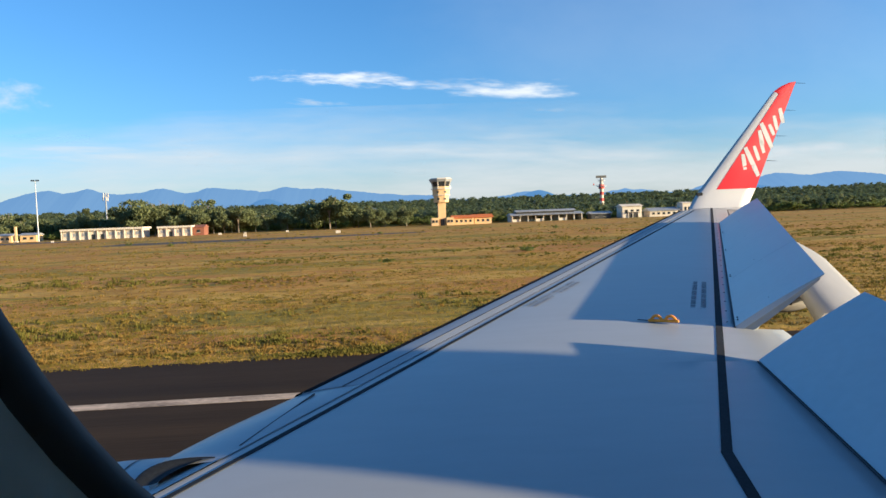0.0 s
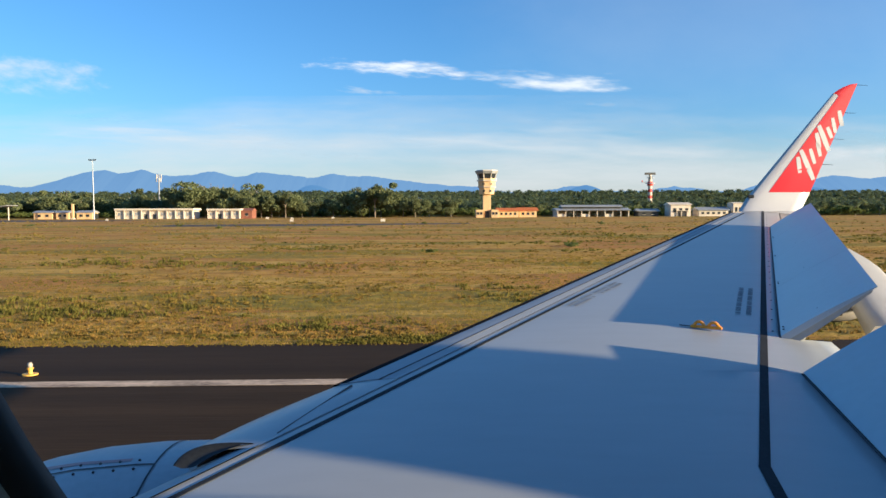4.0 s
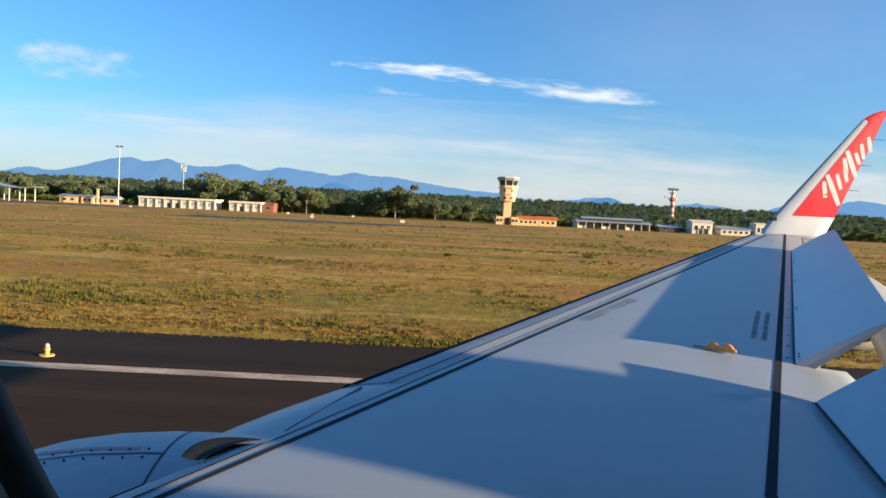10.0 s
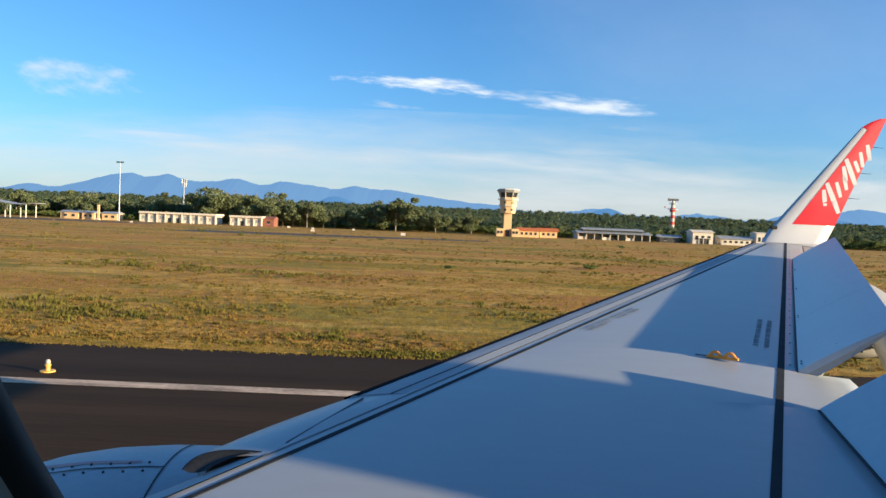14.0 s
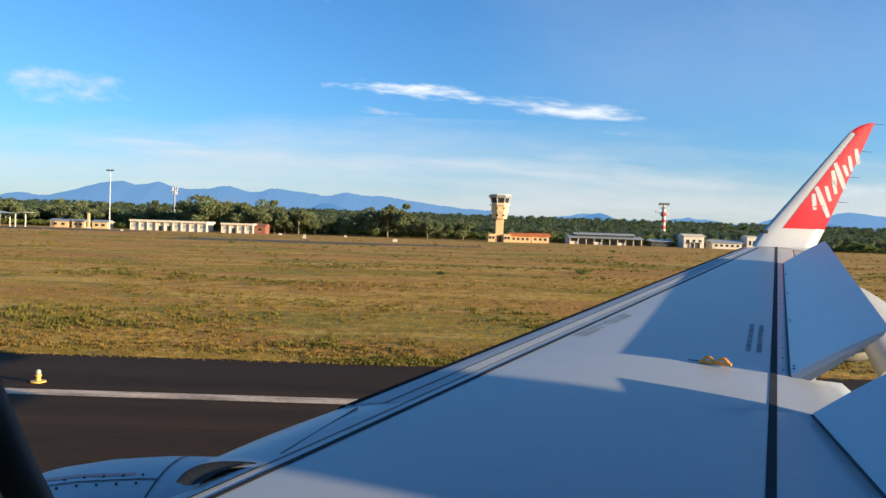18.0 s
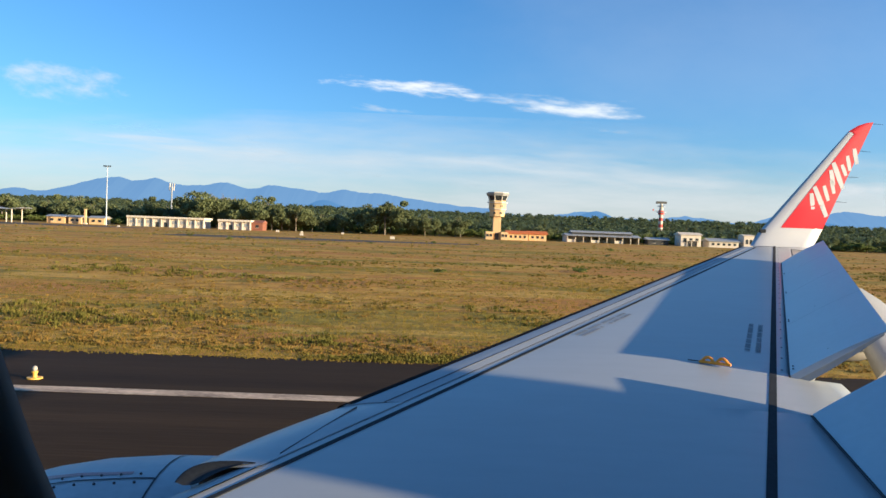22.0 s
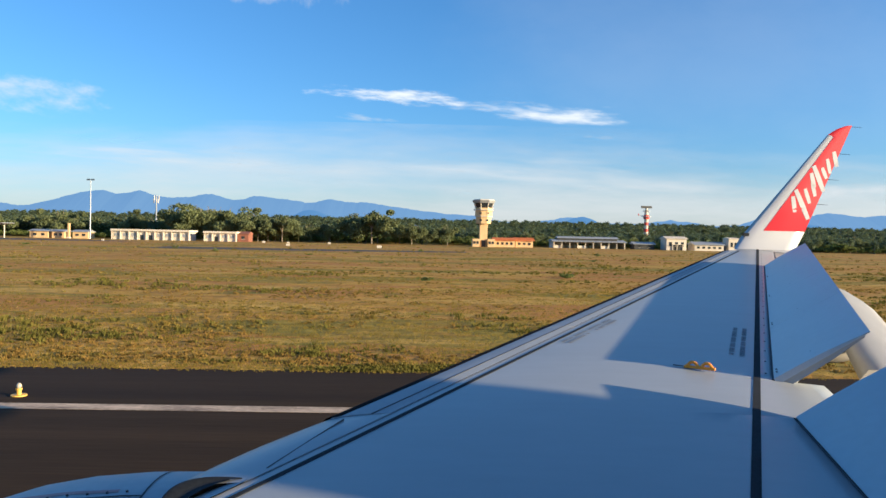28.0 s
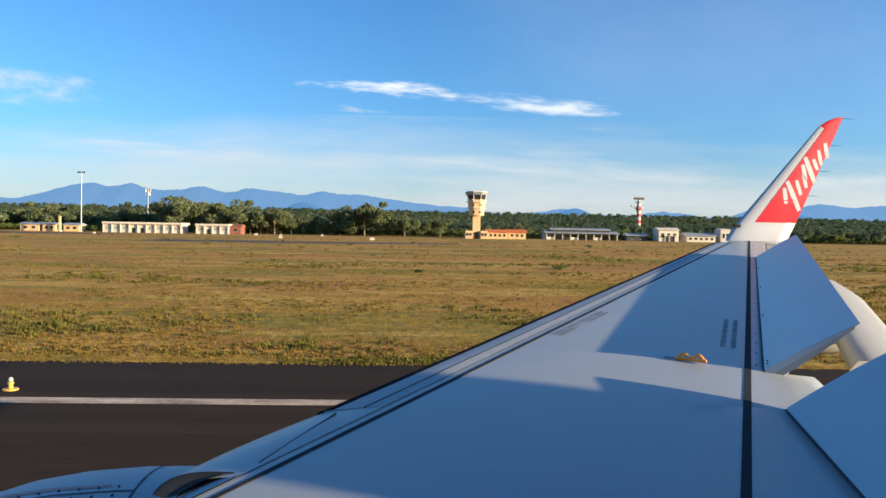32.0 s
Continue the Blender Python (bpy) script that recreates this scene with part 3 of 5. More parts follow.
M.update(
    field=field_material(),
    runway=asphalt("runway_asphalt", (0.037, 0.0222, 0.0098)),
    shoulder=asphalt("shoulder_asphalt", (0.031, 0.0186, 0.0088)),
    taxi=asphalt("taxiway_asphalt", (0.085, 0.075, 0.068)),
    paint=material("worn_white_road_paint", (0.55, 0.42, 0.29), 0.8, vary=0.35, scale=1.2, fine=12, stretch=(0.5, 2, 1), tint=(0.13, 0.09, 0.06)),
    grass=material("grass_blades", (0.205, 0.145, 0.030), 0.9, vary=0.3, scale=0.10, fine=2, tint=(0.125, 0.104, 0.018), stretch=(0.4, 1, 1), spec=0.1),
    straw=material("straw_grass_blades", (0.225, 0.142, 0.032), 0.9, vary=0.25, scale=0.2, fine=3, tint=(0.150, 0.096, 0.022), spec=0.1),
    verge=material("verge_grass", (0.150, 0.128, 0.024), 0.9, vary=0.3, scale=0.3, fine=3, tint=(0.085, 0.082, 0.015), spec=0.1),
    # Leaf colours shifted to blue to paint in the haze of distance
    leaf=material("palm_fronds", (0.135, 0.165, 0.076), 0.6, vary=0.4, scale=0.12, fine=1.5, tint=(0.080, 0.104, 0.054), spec=0.3),
    broad=material("tree_leaves", (0.165, 0.185, 0.075), 0.7, vary=0.35, scale=0.10, fine=1.2, tint=(0.105, 0.122, 0.056), spec=0.2),
    bush=material("bush_leaves", (0.1560, 0.1800, 0.0432), 0.7, vary=0.35, scale=0.3, fine=3, tint=(0.0660, 0.0864, 0.0216), spec=0.2),
    bark=material("grey_bark", (0.20, 0.165, 0.12), 0.9, vary=0.3, scale=2, fine=12),
    wallw=material("white_render_wall", (0.6232, 0.5494, 0.4428), 0.8, vary=0.08, scale=0.4, fine=4),
    wallc=material("cream_render_wall", (0.6724, 0.4592, 0.2214), 0.8, vary=0.08, scale=0.4, fine=4),
    wally=material("yellow_render_wall", (0.5904, 0.4264, 0.0984), 0.8, vary=0.08, scale=0.4, fine=4),
    glass=material("dark_window_glass", (0.030, 0.036, 0.042), 0.12, vary=0.2, scale=0.6),
    rust=material("orange_tile_roof", (0.5084, 0.1394, 0.0230), 0.8, vary=0.15, scale=0.8, fine=6),
    sheet=material("grey_sheet_roof", (0.3280, 0.3362, 0.3444), 0.5, 0.2, vary=0.1, scale=0.5, fine=5),
    steel=material("galvanised_steel", (0.42, 0.43, 0.44), 0.45, 0.6, vary=0.1),
    mesh=material("dark_grey_antenna_mesh", (0.10, 0.095, 0.085), 0.7, vary=0.2, scale=1.0),
    brick=material("red_brown_cladding", (0.22, 0.085, 0.05), 0.8, vary=0.15, scale=0.8),
    redp=material("red_mast_paint", (0.55, 0.06, 0.04), 0.6, vary=0.1),
    amber=material("amber_lamp_body", (0.72, 0.42, 0.06), 0.5, vary=0.1, scale=9),
    lens=material("frosted_lamp_glass", (0.42, 0.38, 0.30), 0.2, vary=0.05, scale=9),
    # Near-black colour that stands in for the shade inside openings
    cavity=material("open_bay_shade", (0.05, 0.05, 0.05), 0.9, vary=0.2),
    blue=material("blue_tank_panels", (0.10, 0.28, 0.45), 0.5, vary=0.1),
)


for k in ("leaf", "broad", "bush", "grass", "straw", "verge"):
    leafy(M[k], 0.4 if k in ("leaf", "broad", "bush") else 0.25)


def lift(y):
    """The land rises gently beyond the airfield."""
    k = min(1, max(0, (y - 430) / 450))
    return 17.0 * k * k * (3 - 2 * k)


bm = bmesh.new()
xs = [-5000, -2500, -1200, -700, -400, -200, -100, 0, 100, 200, 400, 700, 1200, 2500, 5000]
ys = [-5000, -1500, -400, -100, -48, 24.2, 24.32, 30, 45, 70, 110, 160, 230, 320, 430, 500, 560, 620, 700, 780, 880, 1200, 2000, 4900]
grid(bm, [[Vector((x, y, lift(y) - (0.06 if -60 < y < 24.25 else 0.0))) for x in xs] for y in ys])
ground = new("ground", finish(bm, "ground", M["field"]))
tagged(ground, "open airfield of dry golden and green grass", "ground", kind="structure")


def flat(name, rows, mat, label, drop=0.05):
    bm = bmesh.new()
    slab(bm, rows, drop)
    return tagged(new(name, finish(bm, name, mat)), label, name, kind="structure")


def strip_rows(x0, x1, y0, y1, z, nx, wob=0.0, seed=1):
    rng = random.Random(seed)
    return [[Vector((x0 + (x1 - x0) * i / nx, y, z)) + Vector((0, rng.uniform(-wob, wob) if y == y1 else 0, 0)) for y in (y0, y1)] for i in range(nx + 1)]


flat("runway", strip_rows(-1500, 1500, -24, 19.8, 0.0, 60), M["runway"], "dark brown asphalt runway")
flat("runway_shoulder", strip_rows(-1500, 1500, 19.8, 24.35, -0.004, 3000, 0.16), M["shoulder"], "asphalt runway shoulder with a ragged grass edge")
flat("runway_edge_line", strip_rows(-1500, 1500, 18.55, 19.15, 0.006, 60), M["paint"], "worn white painted runway edge line", 0.004)
flat("taxiway", [[Vector((-75, 196, 0.02)), Vector((-75, 222, 0.02))], [Vector((-30, 198, 0.02)), Vector((-30, 226, 0.02))], [Vector((14, 218, 0.02)), Vector((14, 232, 0.02))]], M["taxi"], "asphalt taxiway strip across the grass")
flat("apron", [[Vector((-420, 262, 0.02)), Vector((-420, 352, 0.02))], [Vector((-200, 268, 0.02)), Vector((-200, 340, 0.02))], [Vector((-120, 300, 0.02)), Vector((-120, 318, 0.02))]], M["taxi"], "asphalt apron before the terminal")


def soup(name, verts, faces, mat, label, category, smooth=False, kind="stuff"):
    me = bpy.data.meshes.new(name)
    me.from_pydata(verts, [], faces)
    me.materials.append(mat)
    return tagged(new(name, me), label, category, kind=kind)


# grass tufts, thinning out with the distance
rng = np.random.RandomState(3)


def tufts(name, count, y0, y1, h0, h1, mat, label, power=1.6, half=0.72):
    vs, fs = [], []
    for i in range(count):
        y = y0 + (y1 - y0) * rng.rand() ** power
        x = (rng.rand() * 2 - 1) * (half * y + 6)
        clump = noise.noise(Vector((x * 0.03, y * 0.08, 4.0)))
        if clump < -0.12 and rng.rand() < 0.75:
            continue
        h = (h0 + (h1 - h0) * rng.rand()) * (1 + 0.7 * clump)
        for k in range(6):
            a, r = rng.rand() * 6.283, 0.10 + 0.25 * rng.rand()
            bx, by = x + r * math.cos(a), y + r * math.sin(a)
            lx, ly = (rng.rand() - 0.5) * h * 0.9, (rng.rand() - 0.5) * h * 0.9
            w = 0.008 + 0.014 * rng.rand() + y * 0.0003
            o = len(vs)
            vs += [(bx - w, by, -0.02), (bx + w, by + w * 0.5, -0.02), (bx + lx * 0.5 + w * .6, by + ly * 0.5, h * 0.62), (bx + lx * 0.5 - w * .6, by + ly * 0.5, h * 0.62), (bx + lx, by + ly, h)]
            fs += [(o, o + 1, o + 2, o + 3), (o + 3, o + 2, o + 4)]
    return soup(name, vs, fs, mat, label, "grass")


tufts("grass", 11000, 24.2, 80, 0.02, 0.085, M["grass"], "tufts of dry and green grass beside the runway")
tufts("far_grass", 2400, 60, 230, 0.05, 0.14, M["grass"], "far tufts of dry grass on the airfield", 1.3)


def clumps(name, mat, label, count, x0, y0, y1, h0, h1, keep, blades=13, power=1.5, seed=1.0):
    """Bunched, leaning grass clumps, gathered in uneven patches."""
    vs, fs = [], []
    for i in range(count):
        y = y0 + (y1 - y0) * rng.rand() ** power
        x = (rng.rand() * 2 - 1) * (x0 + 0.66 * y)
        patch = noise.fractal(Vector((x * 0.055, y * 0.11, seed)), 0.7, 2.1, 4)
        if patch < keep + 0.25 * rng.rand():
            continue
        h = (h0 + (h1 - h0) * rng.rand()) * min(1.5, 0.65 + 0.9 * max(0, patch - keep))
        rad, wind = h * (0.9 + 1.2 * rng.rand()), rng.randn() * 0.3
        for k in range(blades):
            a, r = rng.rand() * 6.283, rad * rng.rand() ** 0.6
            bx, by = x + r * math.cos(a), y + r * math.sin(a)
            hh = h * (0.55 + 0.5 * rng.rand())
            dx, dy = (math.cos(a) * 0.5 * r / rad + wind + rng.randn() * 0.35) * hh, (math.sin(a) * 0.5 * r / rad + rng.randn() * 0.3) * hh
            w = 0.008 + 0.007 * rng.rand() + 0.00035 * y
            c, sn = math.cos(a + 1.57) * w, math.sin(a + 1.57) * w
            o = len(vs)
            vs += [(bx - c, by - sn, -0.03), (bx + c, by + sn, -0.03), (bx + dx * .35 + c, by + dy * .35 + sn, hh * 0.6), (bx + dx * .35 - c, by + dy * .35 - sn, hh * 0.6), (bx + dx, by + dy, hh)]
            fs += [(o, o + 1, o + 2, o + 3), (o + 3, o + 2, o + 4)]
    return soup(name, vs, fs, M[mat], label, "grass")


clumps("tall_grass", "grass", "uneven clumps of taller green and straw grass", 7000, 4, 25.0, 120, 0.06, 0.17, 0.06, 15)
clumps("straw_grass", "straw", "pale straw-coloured grass clumps in the field", 7000, 4, 25.4, 150, 0.05, 0.14, 0.02, 13, seed=6.3)
clumps("distant_grass", "grass", "distant clumps of tall grass across the field", 2600, 10, 110, 300, 0.16, 0.45, 0.05, 10, 1.2, 9.1)
clumps("green_grass", "verge", "dark green weedy clumps in the dry field", 7000, 4, 27, 130, 0.12, 0.34, 0.34, 16, 1.4, 3.7)
clumps("verge_grass", "verge", "dark green grass along the runway shoulder", 4200, 6, 24.3, 26.0, 0.04, 0.15, -0.15, 9, 1.2, 12.0)


def leaf_cloud(r, centre, size, count, leaf):
    """Small leaf cards scattered through lobes of a crown."""
    vs, fs = [], []
    lobes = [(np.array([r.randn() * 0.50, r.randn() * 0.50, r.randn() * 0.30 - 0.10]), 0.22 + 0.24 * r.rand()) for _ in range(14)]
    for i in range(count):
        c, rad = lobes[r.randint(len(lobes))]
        d = r.randn(3)
        d /= np.linalg.norm(d)
        p = (c + d * rad * (0.55 + 0.45 * r.rand())) * np.array(size) + np.array(centre)
        u, v = r.randn(3), r.randn(3)
        u, v = u / np.linalg.norm(u) * leaf * (0.6 + 0.8 * r.rand()), v / np.linalg.norm(v) * leaf * 0.6
        o = len(vs)
        vs += [tuple(p - u), tuple(p + v), tuple(p + u), tuple(p - v)]
        fs.append((o, o + 1, o + 2, o + 3))
    return vs, fs


def trunk_mesh(h, r0, limbs, seed):
    bm = bmesh.new()
    q = random.Random(seed)
    tube(bm, (0, 0, -0.2), (0.1, 0, h * 0.55), r0, r0 * 0.65, 8)
    for i in range(limbs):
        a = i * 2.4 + q.random()
        z = h * (0.35 + 0.2 * q.random())
        tube(bm, (0.05, 0, z), (math.cos(a) * h * 0.22, math.sin(a) * h * 0.22, h * (0.68 + 0.18 * q.random())), r0 * 0.5, r0 * 0.12, 6)
    return finish(bm, "trunk", M["bark"])


def broadleaf(seed, h, w, mat="broad", leaf=0.5, count=700):
    r = np.random.RandomState(seed)
    vs, fs = leaf_cloud(r, (0, 0, h * 0.60), (w * 0.50, w * 0.50, h * 0.40), count, leaf)
    me = bpy.data.meshes.new("crown")
    me.from_pydata(vs, [], fs)
    me.materials.append(M[mat])
    return trunk_mesh(h, h * 0.022, 5, seed), me


def palm_mesh(seed, h):
    """Oil palm: a short trunk and arching fronds with leaflets to both sides."""
    r = np.random.RandomState(seed)
    vs, fs = [], []
    for i in range(26):
        a = i * 2.399 + r.rand() * 0.3
        el = math.radians(75 - 105 * (i / 25.0))
        ln = 3.6 + 1.0 * r.rand()
        d = np.array([math.cos(a), math.sin(a), 0])
        side = np.array([-math.sin(a), math.cos(a), 0])
        p, pts = np.array([0.0, 0, h]), []
        e = el
        for k in range(6):
            pts.append(p.copy())
            p = p + (d * math.cos(e) + np.array([0, 0, math.sin(e)])) * ln / 5
            e -= 0.28
        for k in range(5):
            for s in (-1, 1):
                w0, w1 = (0.25, 0.75, 0.8, 0.65, 0.42, 0.08)[k], (0.25, 0.75, 0.8, 0.65, 0.42, 0.08)[k + 1]
                o = len(vs)
                q0, q1 = pts[k] + side * s * w0 - np.array([0, 0, 0.35 * w0]), pts[k + 1] + side * s * w1 - np.array([0, 0, 0.35 * w1])
                mid = (pts[k] + pts[k + 1]) / 2
                vs += [tuple(pts[k]), tuple(mid), tuple(q1 + (q0 - q1) * 0.35), tuple(q0), tuple(pts[k + 1]), tuple(q1)]
                fs += [(o, o + 1, o + 2, o + 3), (o + 1, o + 4, o + 5)]
    me = bpy.data.meshes.new("crown")
    me.from_pydata(vs, [], fs)
    me.materials.append(M["leaf"])
    bm = bmesh.new()
    tube(bm, (0, 0, -0.3), (0, 0, h), 0.42, 0.34, 8)
    return finish(bm, "trunk", M["bark"]), me


def tree(name, meshes, place, scale, turn, label, category, group):
    ob = thing(name, place, label, category, group)
    ob.scale = (scale,) * 3
    ob.rotation_euler = (0, 0, turn)
    for nm, me in zip(("trunk", "crown"), meshes):
        c = new(nm, me)
        c.parent = ob
    return ob


def wood(name, meshes, places, label, category):
    """Many far trees joined into one."""
    vs, fs, base = [], [], 0
    parts = []
    for me in meshes:
        v = np.array([q.co[:] for q in me.vertices])
        parts.append((v, [tuple(p.vertices) for p in me.polygons]))
    for x, y, z, s, t, k in places:
        v, f = parts[k % len(parts)]
        c, sn = math.cos(t), math.sin(t)
        w = v * s
        vs.append(np.stack([w[:, 0] * c - w[:, 1] * sn + x, w[:, 0] * sn + w[:, 1] * c + y, w[:, 2] + z], 1))
        fs += [tuple(i + base for i in q) for q in f]
        base += len(v)
    return soup(name, np.concatenate(vs).tolist(), fs, meshes[0].materials[0], label, category)


palms = [palm_mesh(i, h) for i, h in enumerate((5.0, 6.2, 7.2, 5.6))]
trees = [broadleaf(20 + i, h, w, leaf=0.62, count=c) for i, (h, w, c) in enumerate(((14, 18, 3400), (16, 15, 3400), (11, 17, 3000), (17, 17, 3800)))]
bushes = [broadleaf(40 + i, h, w, "bush", 0.32, 420) for i, (h, w) in enumerate(((2.6, 4.0), (3.4, 4.6), (2.0, 5.0)))]

# ---- woods, hills and sky ----
q = random.Random(11)


def spread(n, x0, x1, y0, y1, s0, s1, kinds, half=None):
    out = []
    for i in range(n):
        y = y0 + (y1 - y0) * q.random()
        x = x0 + (x1 - x0) * q.random() if half is None else (q.random() * 2 - 1) * half * y + 60
        out.append((x, y, lift(y), s0 + (s1 - s0) * q.random(), 6.28 * q.random(), q.randrange(kinds)))
    return out


wood("palm_plantation", [p[1] for p in palms], spread(5200, 0, 0, 440, 870, 0.75, 1.08, 4, 0.85), "dense dark green oil palm plantation behind the airfield", "palm trees")
wood("palm_trunks", [p[0] for p in palms], spread(150, 0, 0, 465, 500, 0.8, 1.0, 4, 0.8), "pale trunks at the edge of the palm plantation", "palm trunks")
wood("far_woods", [t[1] for t in trees], spread(420, 0, 0, 560, 860, 0.38, 0.60, 4, 0.85), "far broadleaf trees between the palms", "trees")
wood("undergrowth", [b[1] for b in bushes], spread(1250, 0, 0, 407, 480, 0.8, 1.9, 3, 0.8), "dense green undergrowth at the plantation edge", "shrubs")
for i in range(56):
    x = -300 + 640 * q.random()
    tree("oil_palm", palms[i % 4], (x, 410 + 40 * q.random(), lift(430)), 0.8 + 0.35 * q.random(), 6 * q.random(), "dark green oil palm with drooping fronds", "palm tree", "palms at the plantation edge")


def grove(x0, x1, n, y0, s0, s1):
    """A loose row of broadleaf trees."""
    for i in range(n):
        x = x0 + (x1 - x0) * (i + 0.6 * q.random()) / n
        y = y0 + 16 * q.random()
        tree("broadleaf_tree", trees[q.randrange(4)], (x, y, lift(y)), s0 + (s1 - s0) * q.random(), 6.28 * q.random(), "tall broadleaf tree with an uneven green crown", "tree", "trees behind the airfield")


grove(-250, -136, 11, 418, 0.85, 1.1)      # behind the apron
grove(-132, -104, 8, 398, 1.25, 1.45)      # the tall group beside the white buildings
grove(-102, -72, 10, 396, 1.0, 1.2)
grove(-70, -44, 4, 402, 0.6, 0.8)
grove(-36, -22, 4, 403, 1.15, 1.35)        # the round pair in the open
grove(-14, 20, 4, 404, 0.7, 0.9)
grove(44, 78, 7, 424, 0.45, 0.65)       # behind the orange roofs
grove(95, 130, 5, 430, 0.40, 0.55)
grove(150, 215, 7, 432, 0.38, 0.55)
grove(228, 290, 6, 424, 0.5, 0.7)
for i in range(70):
    y = 412 + 40 * q.random()
    tree("shrub", bushes[i % 3], ((q.random() * 2 - 1) * 0.75 * y + 40, y, lift(y)), 0.8 + 0.9 * q.random(), 6 * q.random(), "low green shrub on the airfield edge", "shrub", "shrubs along the field")
for i in range(16):
    y = 70 + 150 * q.random()
    tree("field_bush", bushes[i % 3], ((q.random() * 2 - 1) * 0.6 * y, y, -0.1), 0.18 + 0.22 * q.random(), 6 * q.random(), "small dark green bush in the dry grass", "bush", "bushes in the field")


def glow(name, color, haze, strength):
    """Far hills: dim green slopes with the blue air haze painted in as glow."""
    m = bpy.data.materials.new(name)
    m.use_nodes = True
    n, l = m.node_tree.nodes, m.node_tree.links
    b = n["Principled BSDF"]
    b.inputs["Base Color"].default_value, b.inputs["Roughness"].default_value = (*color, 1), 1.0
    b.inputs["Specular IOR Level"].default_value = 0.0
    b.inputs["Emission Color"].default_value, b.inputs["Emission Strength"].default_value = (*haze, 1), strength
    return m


def ridge(name, y, peaks, base, mat, label, seed, rough=5.0):
    """A mountain range from broad humps and fine crags."""
    bm = bmesh.new()
    rows = [[], [], [], []]
    for i in range(1201):
        x = -3600 + 7600 * i / 1200
        h = base
        for c, w, a in peaks:
            h += a * math.exp(-((x - c) / w) ** 2)
        h += rough * noise.fractal(Vector((x * 0.0052, seed, 0)), 0.65, 2.2, 9)
        rows[0].append(Vector((x, y - 500, 0)))
        rows[1].append(Vector((x, y - 250, h * 0.45 + 10 * noise.noise(Vector((x * 0.004, 9, seed))))))
        rows[2].append(Vector((x, y, h)))
        rows[3].append(Vector((x, y + 400, 0)))
    grid(bm, rows)
    return tagged(new(name, finish(bm, name, mat, True)), label, "backdrop", kind="structure")


HILL = glow("painted_mountain_haze", (0.02, 0.03, 0.035), (0.22, 0.32, 0.445), 0.39)
HILL2 = glow("painted_hill_haze", (0.015, 0.025, 0.025), (0.155, 0.265, 0.41), 0.39)
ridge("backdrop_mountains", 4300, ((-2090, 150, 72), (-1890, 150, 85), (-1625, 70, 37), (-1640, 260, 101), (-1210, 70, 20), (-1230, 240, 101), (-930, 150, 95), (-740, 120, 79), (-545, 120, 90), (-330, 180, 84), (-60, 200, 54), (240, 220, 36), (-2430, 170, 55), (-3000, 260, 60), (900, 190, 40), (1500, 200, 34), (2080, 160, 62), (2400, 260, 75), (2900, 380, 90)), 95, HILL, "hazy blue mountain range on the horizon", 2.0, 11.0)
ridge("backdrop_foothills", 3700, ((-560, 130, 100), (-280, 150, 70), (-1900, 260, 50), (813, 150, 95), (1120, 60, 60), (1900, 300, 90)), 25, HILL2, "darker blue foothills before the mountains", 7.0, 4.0)


